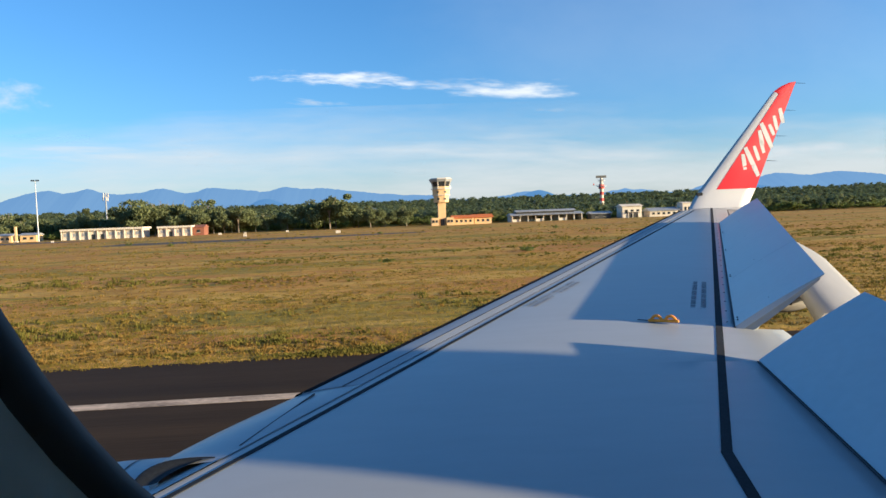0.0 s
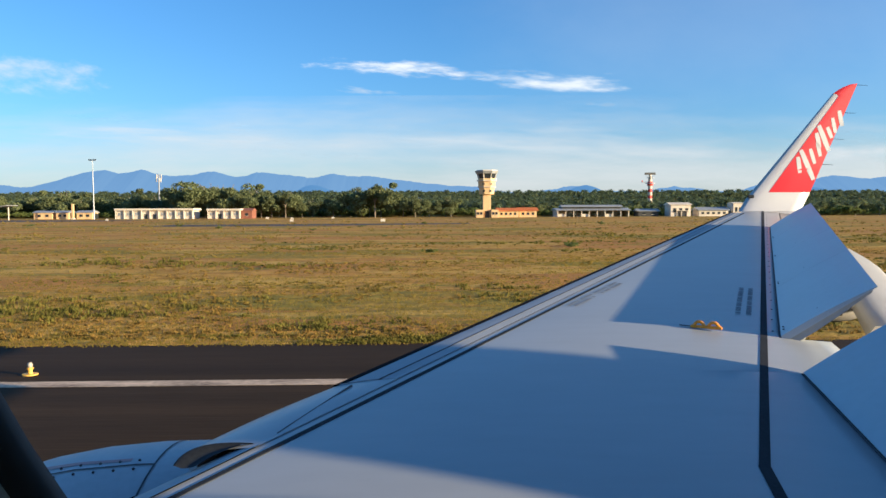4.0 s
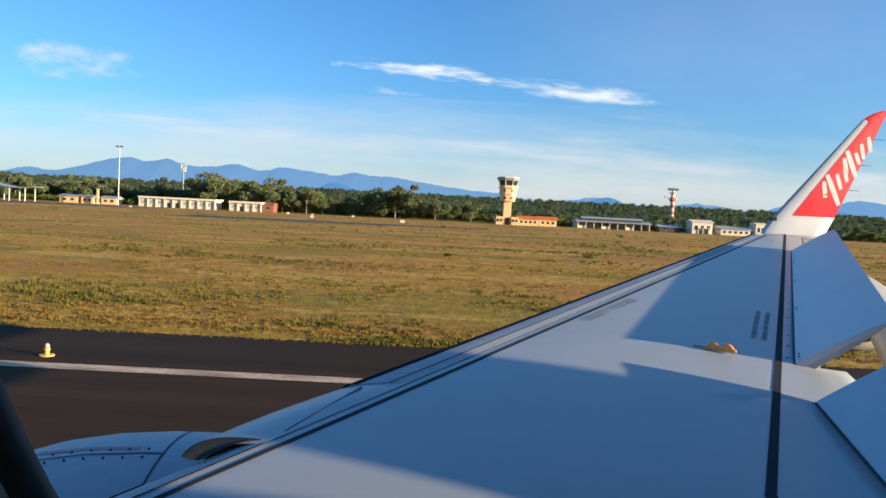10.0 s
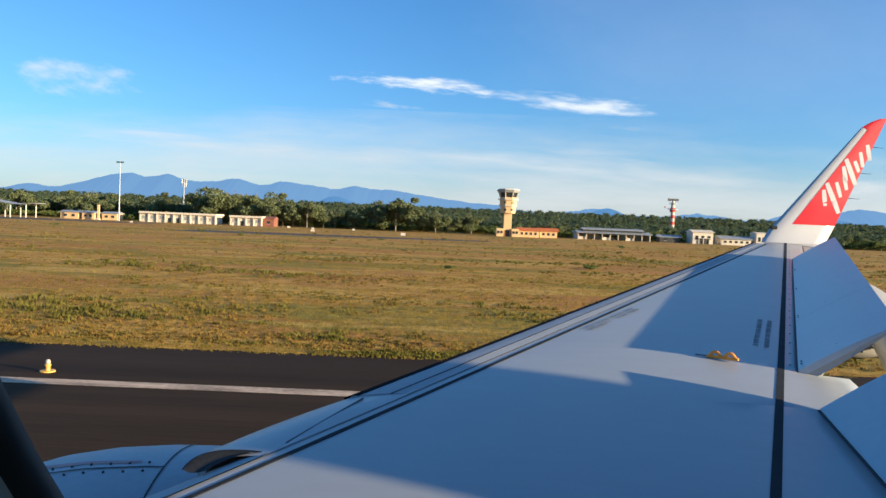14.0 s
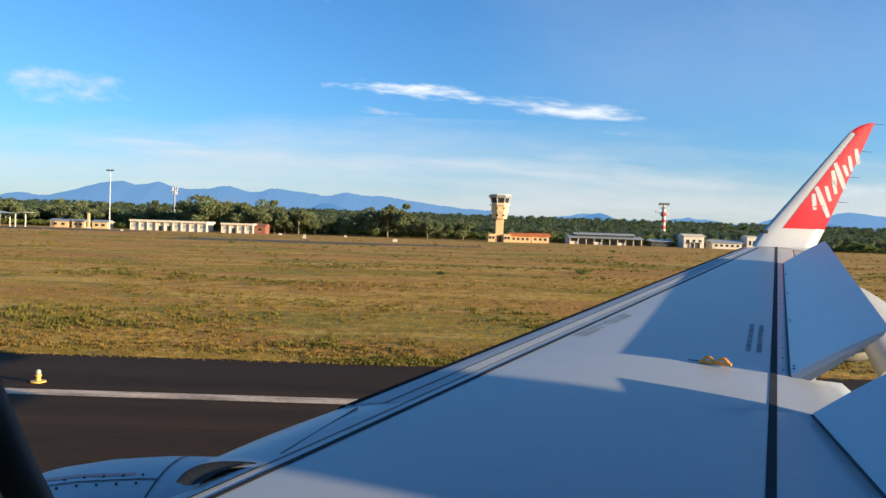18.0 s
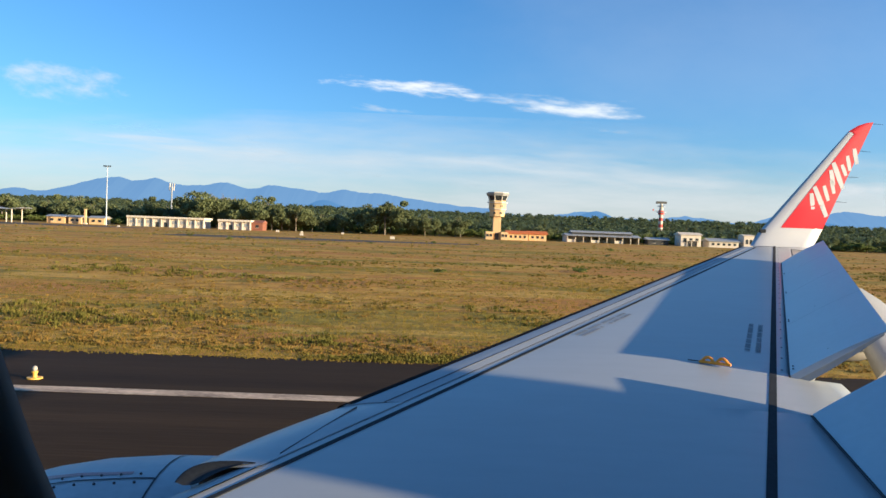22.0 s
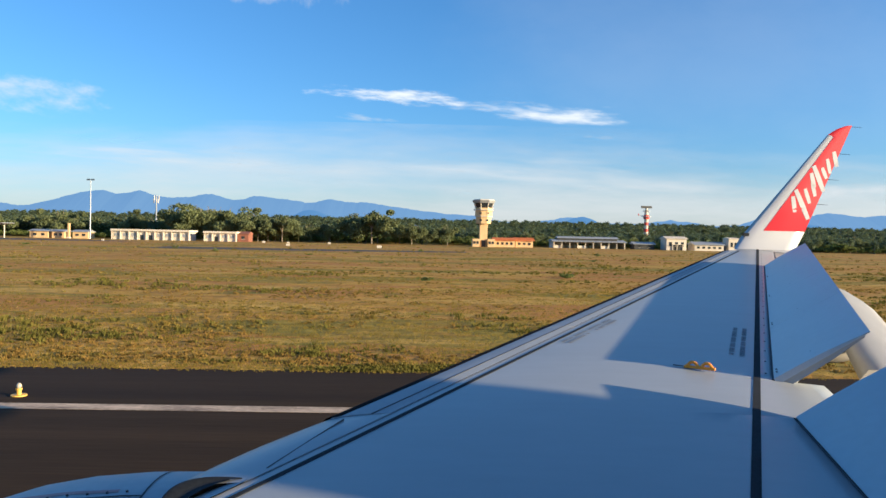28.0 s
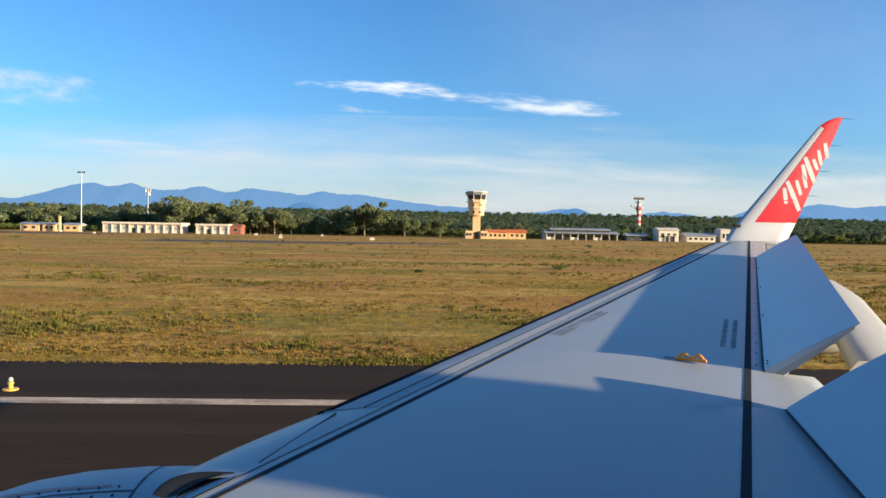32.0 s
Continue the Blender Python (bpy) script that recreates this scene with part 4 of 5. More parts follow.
def cloud_material(name, sx, sz, thr, strength, seed, soft=0.45, full=0.85, fall=5.0):
    m = bpy.data.materials.new(name)
    m.use_nodes = True
    n, l = m.node_tree.nodes, m.node_tree.links
    n.remove(n["Principled BSDF"])
    out = n["Material Output"]
    # brightness comes from a set glow, not from the sun
    em, tr, mx = n.new("ShaderNodeEmission"), n.new("ShaderNodeBsdfTransparent"), n.new("ShaderNodeMixShader")
    em.inputs[0].default_value, em.inputs[1].default_value = (1.0, 0.82, 0.64, 1), strength
    tc, mp = n.new("ShaderNodeTexCoord"), n.new("ShaderNodeMapping")
    mp.inputs["Scale"].default_value = (sx, 0.0005, sz)
    mp.inputs["Location"].default_value = (seed, 0, 0)
    ns = n.new("ShaderNodeTexNoise")
    ns.inputs["Scale"].default_value, ns.inputs["Detail"].default_value, ns.inputs["Roughness"].default_value = 1.0, 7, 0.62
    ns.inputs["Distortion"].default_value = 0.0
    l.new(tc.outputs["Object"], mp.inputs[0])
    l.new(mp.outputs[0], ns.inputs["Vector"])
    # thin out towards the rim of the sheet
    sep, gx, gz = n.new("ShaderNodeSeparateXYZ"), n.new("ShaderNodeMath"), n.new("ShaderNodeMath")
    l.new(tc.outputs["Generated"], sep.inputs[0])
    ax, az = n.new("ShaderNodeMath"), n.new("ShaderNodeMath")
    for src, sub, pw in ((0, ax, gx), (2, az, gz)):
        sub.operation, pw.operation = "SUBTRACT", "POWER"
        sub.inputs[1].default_value = 0.5
        l.new(sep.outputs[src], sub.inputs[0])
        pw.inputs[1].default_value = 2.0
        ab = n.new("ShaderNodeMath")
        ab.operation = "ABSOLUTE"
        l.new(sub.outputs[0], ab.inputs[0])
        l.new(ab.outputs[0], pw.inputs[0])
    s = n.new("ShaderNodeMath")
    s.operation = "ADD"
    l.new(gx.outputs[0], s.inputs[0])
    l.new(gz.outputs[0], s.inputs[1])
    k = n.new("ShaderNodeMath")
    k.operation, k.inputs[1].default_value = "MULTIPLY_ADD", -fall
    k.inputs[2].default_value = 0.25
    l.new(s.outputs[0], k.inputs[0])
    a = n.new("ShaderNodeMath")
    a.operation = "ADD"
    sp = n.new("ShaderNodeMapRange")
    sp.inputs["From Min"].default_value, sp.inputs["From Max"].default_value = 0.28, 0.72
    l.new(ns.outputs[0], sp.inputs[0])
    l.new(sp.outputs[0], a.inputs[0])
    l.new(k.outputs[0], a.inputs[1])
    r = n.new("ShaderNodeMapRange")
    r.interpolation_type = "SMOOTHSTEP"
    r.inputs["From Min"].default_value, r.inputs["From Max"].default_value = thr, thr + soft
    r.inputs["To Max"].default_value = full
    l.new(a.outputs[0], r.inputs[0])
    l.new(r.outputs[0], mx.inputs[0])
    l.new(tr.outputs[0], mx.inputs[1])
    l.new(em.outputs[0], mx.inputs[2])
    l.new(mx.outputs[0], out.inputs[0])
    return m


def cloud(x, z, w, h, tilt, sx, sz, thr, strength, seed, label, soft=0.45, full=0.85, fall=5.0):
    bm = bmesh.new()
    grid(bm, [[Vector((w * (i / 12 - 0.5), 30 * math.sin(i * 0.9 + j), h * (j / 4 - 0.5))) for i in range(13)] for j in range(5)])
    ob = new("backdrop_cloud", finish(bm, "cloud", cloud_material("cloud_wisp", sx, sz, thr, strength, seed, soft, full, fall), True))
    ob.location, ob.rotation_euler = (x, 4650, z), (0, radians(tilt), 0)
    ob.visible_shadow = False
    tagged(ob, label, "cloud", kind="structure")


cloud(-240, 890, 1700, 180, 3, 0.0030, 0.015, 0.38, 0.47, 1.3, "thin white streak of cloud", 0.75, 0.88)
cloud(800, 806, 1900, 210, 2, 0.0026, 0.014, 0.26, 0.47, 5.2, "long white wispy cloud", 0.85, 0.84)
cloud(120, 862, 1200, 130, 4, 0.0036, 0.018, 0.42, 0.47, 3.3, "thin white streak of cloud", 0.7, 0.8)
cloud(-2350, 825, 1300, 460, 6, 0.0030, 0.007, 0.34, 0.47 * 0.85, 2.4, "soft white cloud puff", 0.85, 0.62)
cloud(-330, 735, 900, 130, 5, 0.003, 0.016, 0.62, 0.47 * 0.8, 8.8, "faint cloud wisp", 0.6, 0.5)
cloud(1150, 660, 600, 80, 2, 0.004, 0.020, 0.58, 0.47 * 0.8, 4.1, "faint cloud wisp", 0.6, 0.5)
cloud(-1500, 455, 3600, 240, 2, 0.0012, 0.014, 0.34, 0.47 * 0.8, 3.7, "low pale band of cloud", 0.8, 0.5)
cloud(1100, 410, 4600, 330, 3, 0.0012, 0.012, 0.32, 0.47 * 0.82, 6.6, "low pale band of cloud", 0.8, 0.42)
cloud(2900, 350, 2000, 220, -2, 0.002, 0.010, 0.40, 0.47 * 0.85, 9.1, "low pale cloud bank", 0.7, 0.6)
# two glowing sheets that pale the sky, in place of haze in the air
cloud(-200, 90, 14000, 1250, 0, 0.0003, 0.002, -0.15, 0.47 * 0.77, 0.6, "pale glowing sheet painted as haze low over the horizon", 1.25, 0.80, 3.3)
cloud(2500, 1150, 5600, 2100, 0, 0.0003, 0.0006, -0.25, 0.42, 2.2, "thin glowing sheet added to pale the high sky", 1.2, 0.12, 6.0)
cloud(-1150, 1520, 2600, 260, 3, 0.0060, 0.0045, 0.40, 0.47 * 0.8, 7.4, "high feathery cloud streaks", 0.9, 0.5)

# ---- buildings ----


def block(parent, name, c, s, mat, label="", rz=0.0, bevel=0.0):
    return part(name, box(bmesh.new(), c, s, rz, bevel), mat, parent, label)


def windows(parent, x0, x1, n, y, z, w, h):
    for i in range(n):
        x = x0 + (x1 - x0) * (i + 0.5) / n
        wn = block(parent, "window", (x, y, z), (w, 0.12, h), M["glass"], "dark window")
        block(wn, "sill", (x, y - 0.1, z - h / 2 - 0.08), (w + 0.2, 0.2, 0.12), M["wallw"])


def octo(bm, z0, z1, r0, r1):
    bmesh.ops.create_cone(bm, cap_ends=True, segments=8, radius1=r0, radius2=r1, depth=z1 - z0, matrix=Matrix.Translation((0, 0, (z0 + z1) / 2)) @ Matrix.Rotation(radians(22.5), 4, "Z"))
    return bm


def control_tower(x, y):
    t = thing("control_tower", (x, y, 0), "cream octagonal airport control tower with dark cab windows", "control tower")
    part("shaft", box(bmesh.new(), (0, 0, 6.5), (3.9, 3.9, 13.4), bevel=0.15), M["wallc"], t, "square cream shaft")
    part("lower_drum", octo(bmesh.new(), 11.7, 15.1, 3.9, 4.1), M["wallc"], t)
    part("collar", octo(bmesh.new(), 15.1, 15.5, 4.75, 4.75), M["wallw"], t)
    part("upper_drum", octo(bmesh.new(), 15.5, 18.3, 4.5, 4.5), M["wallc"], t)
    part("gallery", octo(bmesh.new(), 18.3, 18.7, 5.3, 5.3), M["wallw"], t)
    part("cab_sill", octo(bmesh.new(), 18.7, 19.6, 4.35, 4.45), M["wallc"], t)
    part("cab_glass", octo(bmesh.new(), 19.6, 22.0, 4.3, 5.0), M["glass"], t, "slanted dark cab windows")
    for i in range(8):
        a = radians(22.5 + 45 * i)
        bm = bmesh.new()
        tube(bm, (4.34 * math.cos(a), 4.34 * math.sin(a), 19.6), (5.04 * math.cos(a), 5.04 * math.sin(a), 22.0), 0.22, n=6)
        part("mullion", bm, M["wallw"], t)
        bm = bmesh.new()
        tube(bm, (5.15 * math.cos(a), 5.15 * math.sin(a), 18.7), (5.15 * math.cos(a), 5.15 * math.sin(a), 19.8), 0.05, n=6)
        part("rail_post", bm, M["steel"], t)
    part("roof", octo(bmesh.new(), 22.0, 23.3, 5.6, 6.2), M["sheet"], t, "grey flared cab roof")
    part("roof_cap", octo(bmesh.new(), 23.3, 23.8, 5.8, 5.4), M["wallw"], t)
    for i, z in enumerate((16.9, 13.4)):
        for a in (-65, -115):
            r = 4.2 if i == 0 else 3.75
            c = Vector((r * math.cos(radians(a)), r * math.sin(radians(a)), z))
            block(t, "window", c, (1.1, 0.5, 1.1), M["glass"], "dark window", radians(a + 90))
    for sx in (-3.8, 3.8):
        block(t, "annex", (sx, -0.5, 2.0), (3.6, 7.0, 4.0), M["wallc"], "low cream annex", bevel=0.08)
        windows(t, sx - 1.6, sx + 1.6, 2, -4.05, 2.2, 1.1, 1.2)
    # solid block in shade colour instead of an open doorway
    block(t, "entrance", (0, -2.2, 1.6), (2.0, 1.0, 3.2), M["cavity"], "dark block standing for the shade in the entrance")
    return t


def low_house(name, x, y, w, d, h, wall, roof, n, label, category, over=0.5, rise=1.0, group=""):
    t = thing(name, (x, y, 0), label, category, group)
    block(t, "wall", (0, 0, h / 2), (w, d, h), wall, bevel=0.05)
    bm = bmesh.new()
    prof = [(-d / 2 - over, h), (0, h + rise), (d / 2 + over, h), (d / 2 + over, h - 0.22), (-d / 2 - over, h - 0.22)]
    a = [bm.verts.new((-w / 2 - over, p, z)) for p, z in prof]
    b = [bm.verts.new((w / 2 + over, p, z)) for p, z in prof]
    bm.faces.new(a), bm.faces.new(b)
    for i in range(5):
        bm.faces.new((a[i], a[(i + 1) % 5], b[(i + 1) % 5], b[i]))
    part("roof", bm, roof, t)
    windows(t, -w / 2 + 0.6, w / 2 - 0.6, n, -d / 2 - 0.03, h * 0.52, min(1.6, w / n * 0.45), h * 0.34)
    return t


def flat_house(name, x, y, w, d, h, wall, n, label, category, bays=()):
    """A long low building with a flat white fascia, pilasters and dark openings."""
    t = thing(name, (x, y, 0), label, category)
    block(t, "wall", (0, 0.3, h / 2 - 0.4), (w - 0.6, d, h - 0.8), wall)
    block(t, "fascia", (0, 0, h - 0.5), (w + 1.0, d + 1.6, 1.0), M["wallw"], "white roof fascia", bevel=0.08)
    for i in range(n + 1):
        block(t, "pilaster", (-w / 2 + w * i / n, -d / 2 - 0.2, h / 2 - 0.5), (0.35, 0.5, h - 1.0), wall)
    for i in range(n):
        x0 = -w / 2 + w * (i + 0.5) / n
        if i in bays:
            block(t, "door", (x0, -d / 2 + 0.26, 1.2), (1.5, 0.14, 2.4), M["glass"], "dark doorway")
        else:
            wn = block(t, "window", (x0, -d / 2 + 0.26, h * 0.48), (w / n * 0.5, 0.14, h * 0.26), M["sheet"], "grey window band")
            block(wn, "sill", (x0, -d / 2 + 0.1, h * 0.33), (w / n * 0.55, 0.3, 0.1), M["wallw"])
    return t


control_tower(31.5, 370)
flat_house("airfield_store", -133, 372, 37.5, 12, 5.2, M["wallw"], 9, "long low white building with a flat roof", "building", (3, 4))
flat_house("airfield_store", -99.1, 372, 15.5, 11, 5.0, M["wallw"], 4, "short low white building with a flat roof", "building", (1,))
low_house("brick_shed", -88.6, 374, 5.4, 9, 4.0, M["brick"], M["brick"], 1, "small red-brown shed beside a white building", "shed", 0.3, 1.2)
low_house("orange_roof_house", 43.0, 380, 10.5, 11, 3.6, M["wallc"], M["rust"], 4, "cream single-storey house with an orange tile roof", "house", 0.9, 1.3)
low_house("orange_roof_house", 54.0, 386, 9.0, 10, 3.6, M["wallc"], M["rust"], 3, "cream single-storey house with an orange tile roof", "house", 0.9, 1.5)


def open_hall(x, y, w, d, bays, label):
    """An open-fronted shed: deep shade behind posts, a low roof and a raised middle roof."""
    t = thing("service_hall", (x, y, 0), label, "building")
    block(t, "back_wall", (0, d / 2 - 0.15, 1.8), (w, 0.3, 3.6), M["wallw"])
    for s in (-1, 1):
        block(t, "end_wall", (s * (w / 2 - 0.15), 0.2, 1.8), (0.3, d - 0.9, 3.6), M["wallw"])
    for i in range(bays + 1):
        block(t, "post", (-w / 2 + 0.4 + (w - 0.8) * i / bays, -d / 2 + 0.3, 1.75), (0.35, 0.35, 3.5), M["wallw"])
    for i in range(0, bays, 3):
        block(t, "front_wall", (-w / 2 + 0.4 + (w - 0.8) * (i + 0.5) / bays, -d / 2 + 0.9, 0.75), ((w - 0.8) / bays - 0.4, 0.2, 1.5), M["wallw"])
    for z, dd, ww, rise in ((3.6, d + 1.6, w + 1.6, 1.2), (5.5, d * 0.5, w * 0.86, 0.9)):
        bm = bmesh.new()
        ends = [[bm.verts.new((sx * ww / 2, p, h)) for p, h in ((-dd / 2, z), (0, z + rise), (dd / 2, z), (dd / 2, z - 0.2), (-dd / 2, z - 0.2))] for sx in (-1, 1)]
        for e in ends:
            bm.faces.new(e)
        for i in range(5):
            j = (i + 1) % 5
            bm.faces.new((ends[0][i], ends[0][j], ends[1][j], ends[1][i]))
        part("roof", bm, M["sheet"], t, "grey sheet roof")
    # shade below the upper roof, painted as a near-black block
    block(t, "clerestory", (0, 0, 4.9), (w * 0.82, d * 0.4, 0.9), M["cavity"], "dark block standing for the shaded gap under the raised roof")
    return t


open_hall(91, 400, 39, 14, 9, "long open-fronted hall with a double grey sheet roof")
low_house("service_shed", 122.5, 403, 11, 9, 3.0, M["cavity"], M["sheet"], 2, "small dark shed with a grey sheet roof", "shed", 0.8, 1.2)
porch = low_house("gable_house", 139, 400, 11, 10, 6.4, M["wallw"], M["wallw"], 3, "white two-storey house with a shallow gable and open porch", "house", 0.6, 1.2)
# near-black panel drawn as the shade of the porch
block(porch, "porch_opening", (0.6, -5.05, 1.5), (5.0, 0.14, 3.0), M["cavity"], "dark block standing for the shade in the porch opening")
for sx in (-2.2, 0.2, 3.4):
    block(porch, "porch_post", (sx, -5.3, 1.5), (0.35, 0.35, 3.0), M["wallw"])
block(porch, "porch_roof", (0.6, -5.5, 3.1), (6.4, 1.4, 0.25), M["wallw"])
low_house("terrace_wing", 157.0, 400, 16, 10, 3.4, M["wallw"], M["sheet"], 5, "white low wing with a blue-grey roof", "building", 0.8, 1.6)
low_house("gatehouse", 170.5, 399, 5.5, 8, 7.0, M["wallw"], M["wallw"], 2, "white gatehouse block above the low wing", "building", 0.3, 0.6)
low_house("terrace_wing", 185, 400, 19, 10, 3.6, M["wallw"], M["sheet"], 6, "white low wing with a dark hipped roof", "building", 0.8, 2.2)


def lamp_mast(x, y, h, label):
    t = thing("floodlight_mast", (x, y, 0), label, "light mast", "floodlight masts")
    part("pole", tube(bmesh.new(), (0, 0, -0.3), (0, 0, h), 0.34, 0.14, 10), M["steel"], t)
    part("crossarm", box(bmesh.new(), (0, 0, h), (3.2, 0.25, 0.2)), M["steel"], t)
    for dx in (-1.5, -0.6, 0.6, 1.5):
        part("floodlight", box(bmesh.new(), (dx, -0.25, h + 0.35), (0.65, 0.35, 0.55), bevel=0.05), M["dark"], t, "dark floodlight head")
    return t


lamp_mast(-157.5, 355, 28, "tall grey floodlight mast beside the apron")
lamp_mast(-330, 420, 26, "tall grey floodlight mast behind the apron")


def red_mast(x, y):
    t = thing("radar_mast", (x, y, 0), "red and white banded radar mast with a bar antenna", "radar mast")
    for i in range(9):
        bm = bmesh.new()
        bmesh.ops.create_cone(bm, cap_ends=True, segments=12, radius1=1.55 - 0.02 * i, radius2=1.53 - 0.02 * i, depth=2.2, matrix=Matrix.Translation((0, 0, 1.1 + 2.2 * i)))
        part("band", bm, M["redp"] if i % 2 else M["wallw"], t, "red band" if i % 2 else "white band")
    part("collar", octo(bmesh.new(), 19.8, 22.6, 2.1, 1.7), M["redp"], t, "red flared collar")
    part("platform", octo(bmesh.new(), 21.2, 21.6, 3.4, 3.4), M["steel"], t)
    part("side_arm", box(bmesh.new(), (-4.0, 0, 22.2), (3.6, 0.4, 0.4)), M["steel"], t)
    part("side_lamp", box(bmesh.new(), (-5.4, 0, 22.9), (0.7, 0.6, 1.0), bevel=0.1), M["redp"], t)
    part("neck", tube(bmesh.new(), (0, 0, 22.6), (0, 0, 27.2), 1.4, 0.8, 10), M["wallw"], t, "white neck")
    part("upper_platform", octo(bmesh.new(), 25.0, 25.3, 2.6, 2.6), M["steel"], t)
    part("rail", octo(bmesh.new(), 25.9, 26.0, 2.7, 2.7), M["steel"], t)
    part("antenna", box(bmesh.new(), (0, 0, 28.0), (7.4, 0.9, 1.6), bevel=0.2), M["mesh"], t, "dark grey bar antenna")
    return t


red_mast(154.5, 500)


def cell_mast(x, y, h):
    t = thing("cell_mast", (x, y, lift(y)), "slim grey telephone mast with white panel antennas", "mast")
    part("pole", tube(bmesh.new(), (0, 0, -0.3), (0, 0, h), 0.7, 0.4, 8), M["steel"], t)
    for i in range(6):
        a = i * math.pi / 3
        part("panel_antenna", box(bmesh.new(), (1.6 * math.cos(a), 1.6 * math.sin(a), h - 1.6 - (i % 2) * 2.2), (0.6, 0.35, 2.6), a, 0.06), M["wallw"], t, "white panel antenna")
        part("bracket", tube(bmesh.new(), (0, 0, h - 1.6), (1.5 * math.cos(a), 1.5 * math.sin(a), h - 1.6), 0.07, n=5), M["steel"], t)
    return t


cell_mast(-171, 480, 27)

# marker boards on the grass and edge lights on the shoulder
for x, y, s in ((-47, 262, 0.8), (-14, 250, 1.0), (-70, 330, 0.9), (-42, 340, 0.8), (-60, 335, 0.7), (-128, 300, 0.7)):
    t = thing("marker_board", (x, y, 0), "white taxiway marker board on short legs", "sign", "marker boards")
    part("board", box(bmesh.new(), (0, 0, 0.75 * s), (1.6 * s, 0.18, 0.9 * s), bevel=0.03), M["wallw"], t)
    for dx in (-0.5, 0.5):
        part("leg", box(bmesh.new(), (dx * s, 0.02, 0.17 * s), (0.1, 0.1, 0.36 * s)), M["steel"], t)


def edge_light(x, y):
    t = thing("runway_edge_light", (x, y, 0), "yellow runway edge light with a frosted glass dome", "runway light", "runway edge lights")
    part("plate", tube(bmesh.new(), (0, 0, -0.01), (0, 0, 0.03), 0.20, 0.20, 14), M["amber"], t)
    part("stem", tube(bmesh.new(), (0, 0, 0.03), (0, 0, 0.15), 0.06, 0.06, 10), M["amber"], t)
    part("collar", tube(bmesh.new(), (0, 0, 0.15), (0, 0, 0.20), 0.08, 0.085, 12), M["amber"], t)
    bm = bmesh.new()
    bmesh.ops.create_uvsphere(bm, u_segments=12, v_segments=8, radius=0.07, matrix=Matrix.Translation((0, 0, 0.26)) @ Matrix.Diagonal((1, 1, 1.2, 1)))
    part("dome", bm, M["lens"], t, "frosted glass dome", True)
    return t


for i in (-3, -2, -1, 0, 1, 2, 3):
    edge_light(-10.7 + 60 * i, 20.0)

# ---- apron side: terminal and small buildings ----
for x, w in ((-188.4, 9), (-179.0, 6.2), (-168.2, 7.6)):
    low_house("apron_hut", x, 372, w, 7, 3.4, M["wallc"], M["sheet"], 2, "small cream hut with a sheet roof beside the apron", "hut", 0.5, 0.9)
for x, y in ((-172.6, 366), (-236, 352)):
    t = thing("concrete_pillar", (x, y, 0), "tall pale concrete pillar beside the apron", "pillar", "pillars beside the apron")
    part("shaft", box(bmesh.new(), (0, 0, 3.7), (0.95, 0.95, 7.5), bevel=0.06), M["wallc"], t)
    part("base", box(bmesh.new(), (0, 0, 0.3), (1.6, 1.6, 0.6), bevel=0.05), M["wallw"], t)


def canopy(x, y):
    t = thing("entrance_canopy", (x, y, 0), "grey wave-roofed walkway canopy on steel posts", "canopy")
    bm = bmesh.new()
    slab(bm, [[Vector((-14 + 28 * i / 20, d, 8.5 - 2.6 * math.sin(math.pi * min(1, i / 20.0) * 0.9) * (i / 20.0) - 0.9 * i / 20.0)) for d in (-5, 5)] for i in range(21)], 0.25)
    part("roof", bm, M["sheet"], t, "curved grey roof")
    for dx in (-11, -4, 3, 10):
        for dy in (-4, 4):
            part("post", tube(bmesh.new(), (dx, dy, -0.1), (dx, dy, 6.0), 0.28, 0.28, 8), M["wallw"], t)
    return t


canopy(-196, 330)


def terminal(x, y):
    t = thing("terminal_building", (x, y, 0), "cream airport terminal with an arched white roof", "terminal")
    block(t, "wall", (-30, 0, 4.6), (52, 18, 9.2), M["wallc"], "cream main hall", bevel=0.1)
    block(t, "wing_wall", (6, -1, 5.2), (20, 18, 10.4), M["wallc"], "cream side wing", bevel=0.1)
    bm = bmesh.new()
    slab(bm, [[Vector((-58 + 46 * i / 24, d, 9.6 + 5.2 * math.exp(-((i - 17) / 4.2) ** 2) + 1.5 * math.exp(-((i - 6) / 7.0) ** 2))) for d in (-11, 10)] for i in range(25)], 0.4)
    part("roof", bm, M["sheet"], t, "curved grey arched roof")
    block(t, "parapet", (6, -1, 10.8), (20.6, 18.6, 0.8), M["wallw"])
    windows(t, -3, 15, 5, -10.05, 7.0, 1.6, 2.0)
    windows(t, -54, -8, 9, -9.05, 6.2, 2.6, 1.6)
    for i in range(6):
        block(t, "arch_rib", (-22 + 3.2 * i, -10.6, 11.0), (0.35, 0.5, 2.6 + 1.8 * math.sin(math.pi * i / 5)), M["wallw"])
    block(t, "gate_canopy", (-20, -12, 4.0), (16, 5, 0.5), M["cavity"], "dark canopy above the gates")
    for dx in (-27, -20, -13):
        block(t, "canopy_post", (dx, -14, 1.95), (0.4, 0.4, 3.9), M["wallw"])
    part("water_tank", tube(bmesh.new(), (8, 2, 11.2), (8, 2, 13.2), 1.6, 1.6, 14), M["wallw"], t, "white roof tank")
    for i in range(3):
        part("aerial", tube(bmesh.new(), (3 + 2 * i, 3, 11.1), (3 + 2 * i, 3, 15.5 - i), 0.12, 0.06, 6), M["steel"], t)
    return t


terminal(-236, 344)

# ---- fire station side, passed earlier on the landing run ----


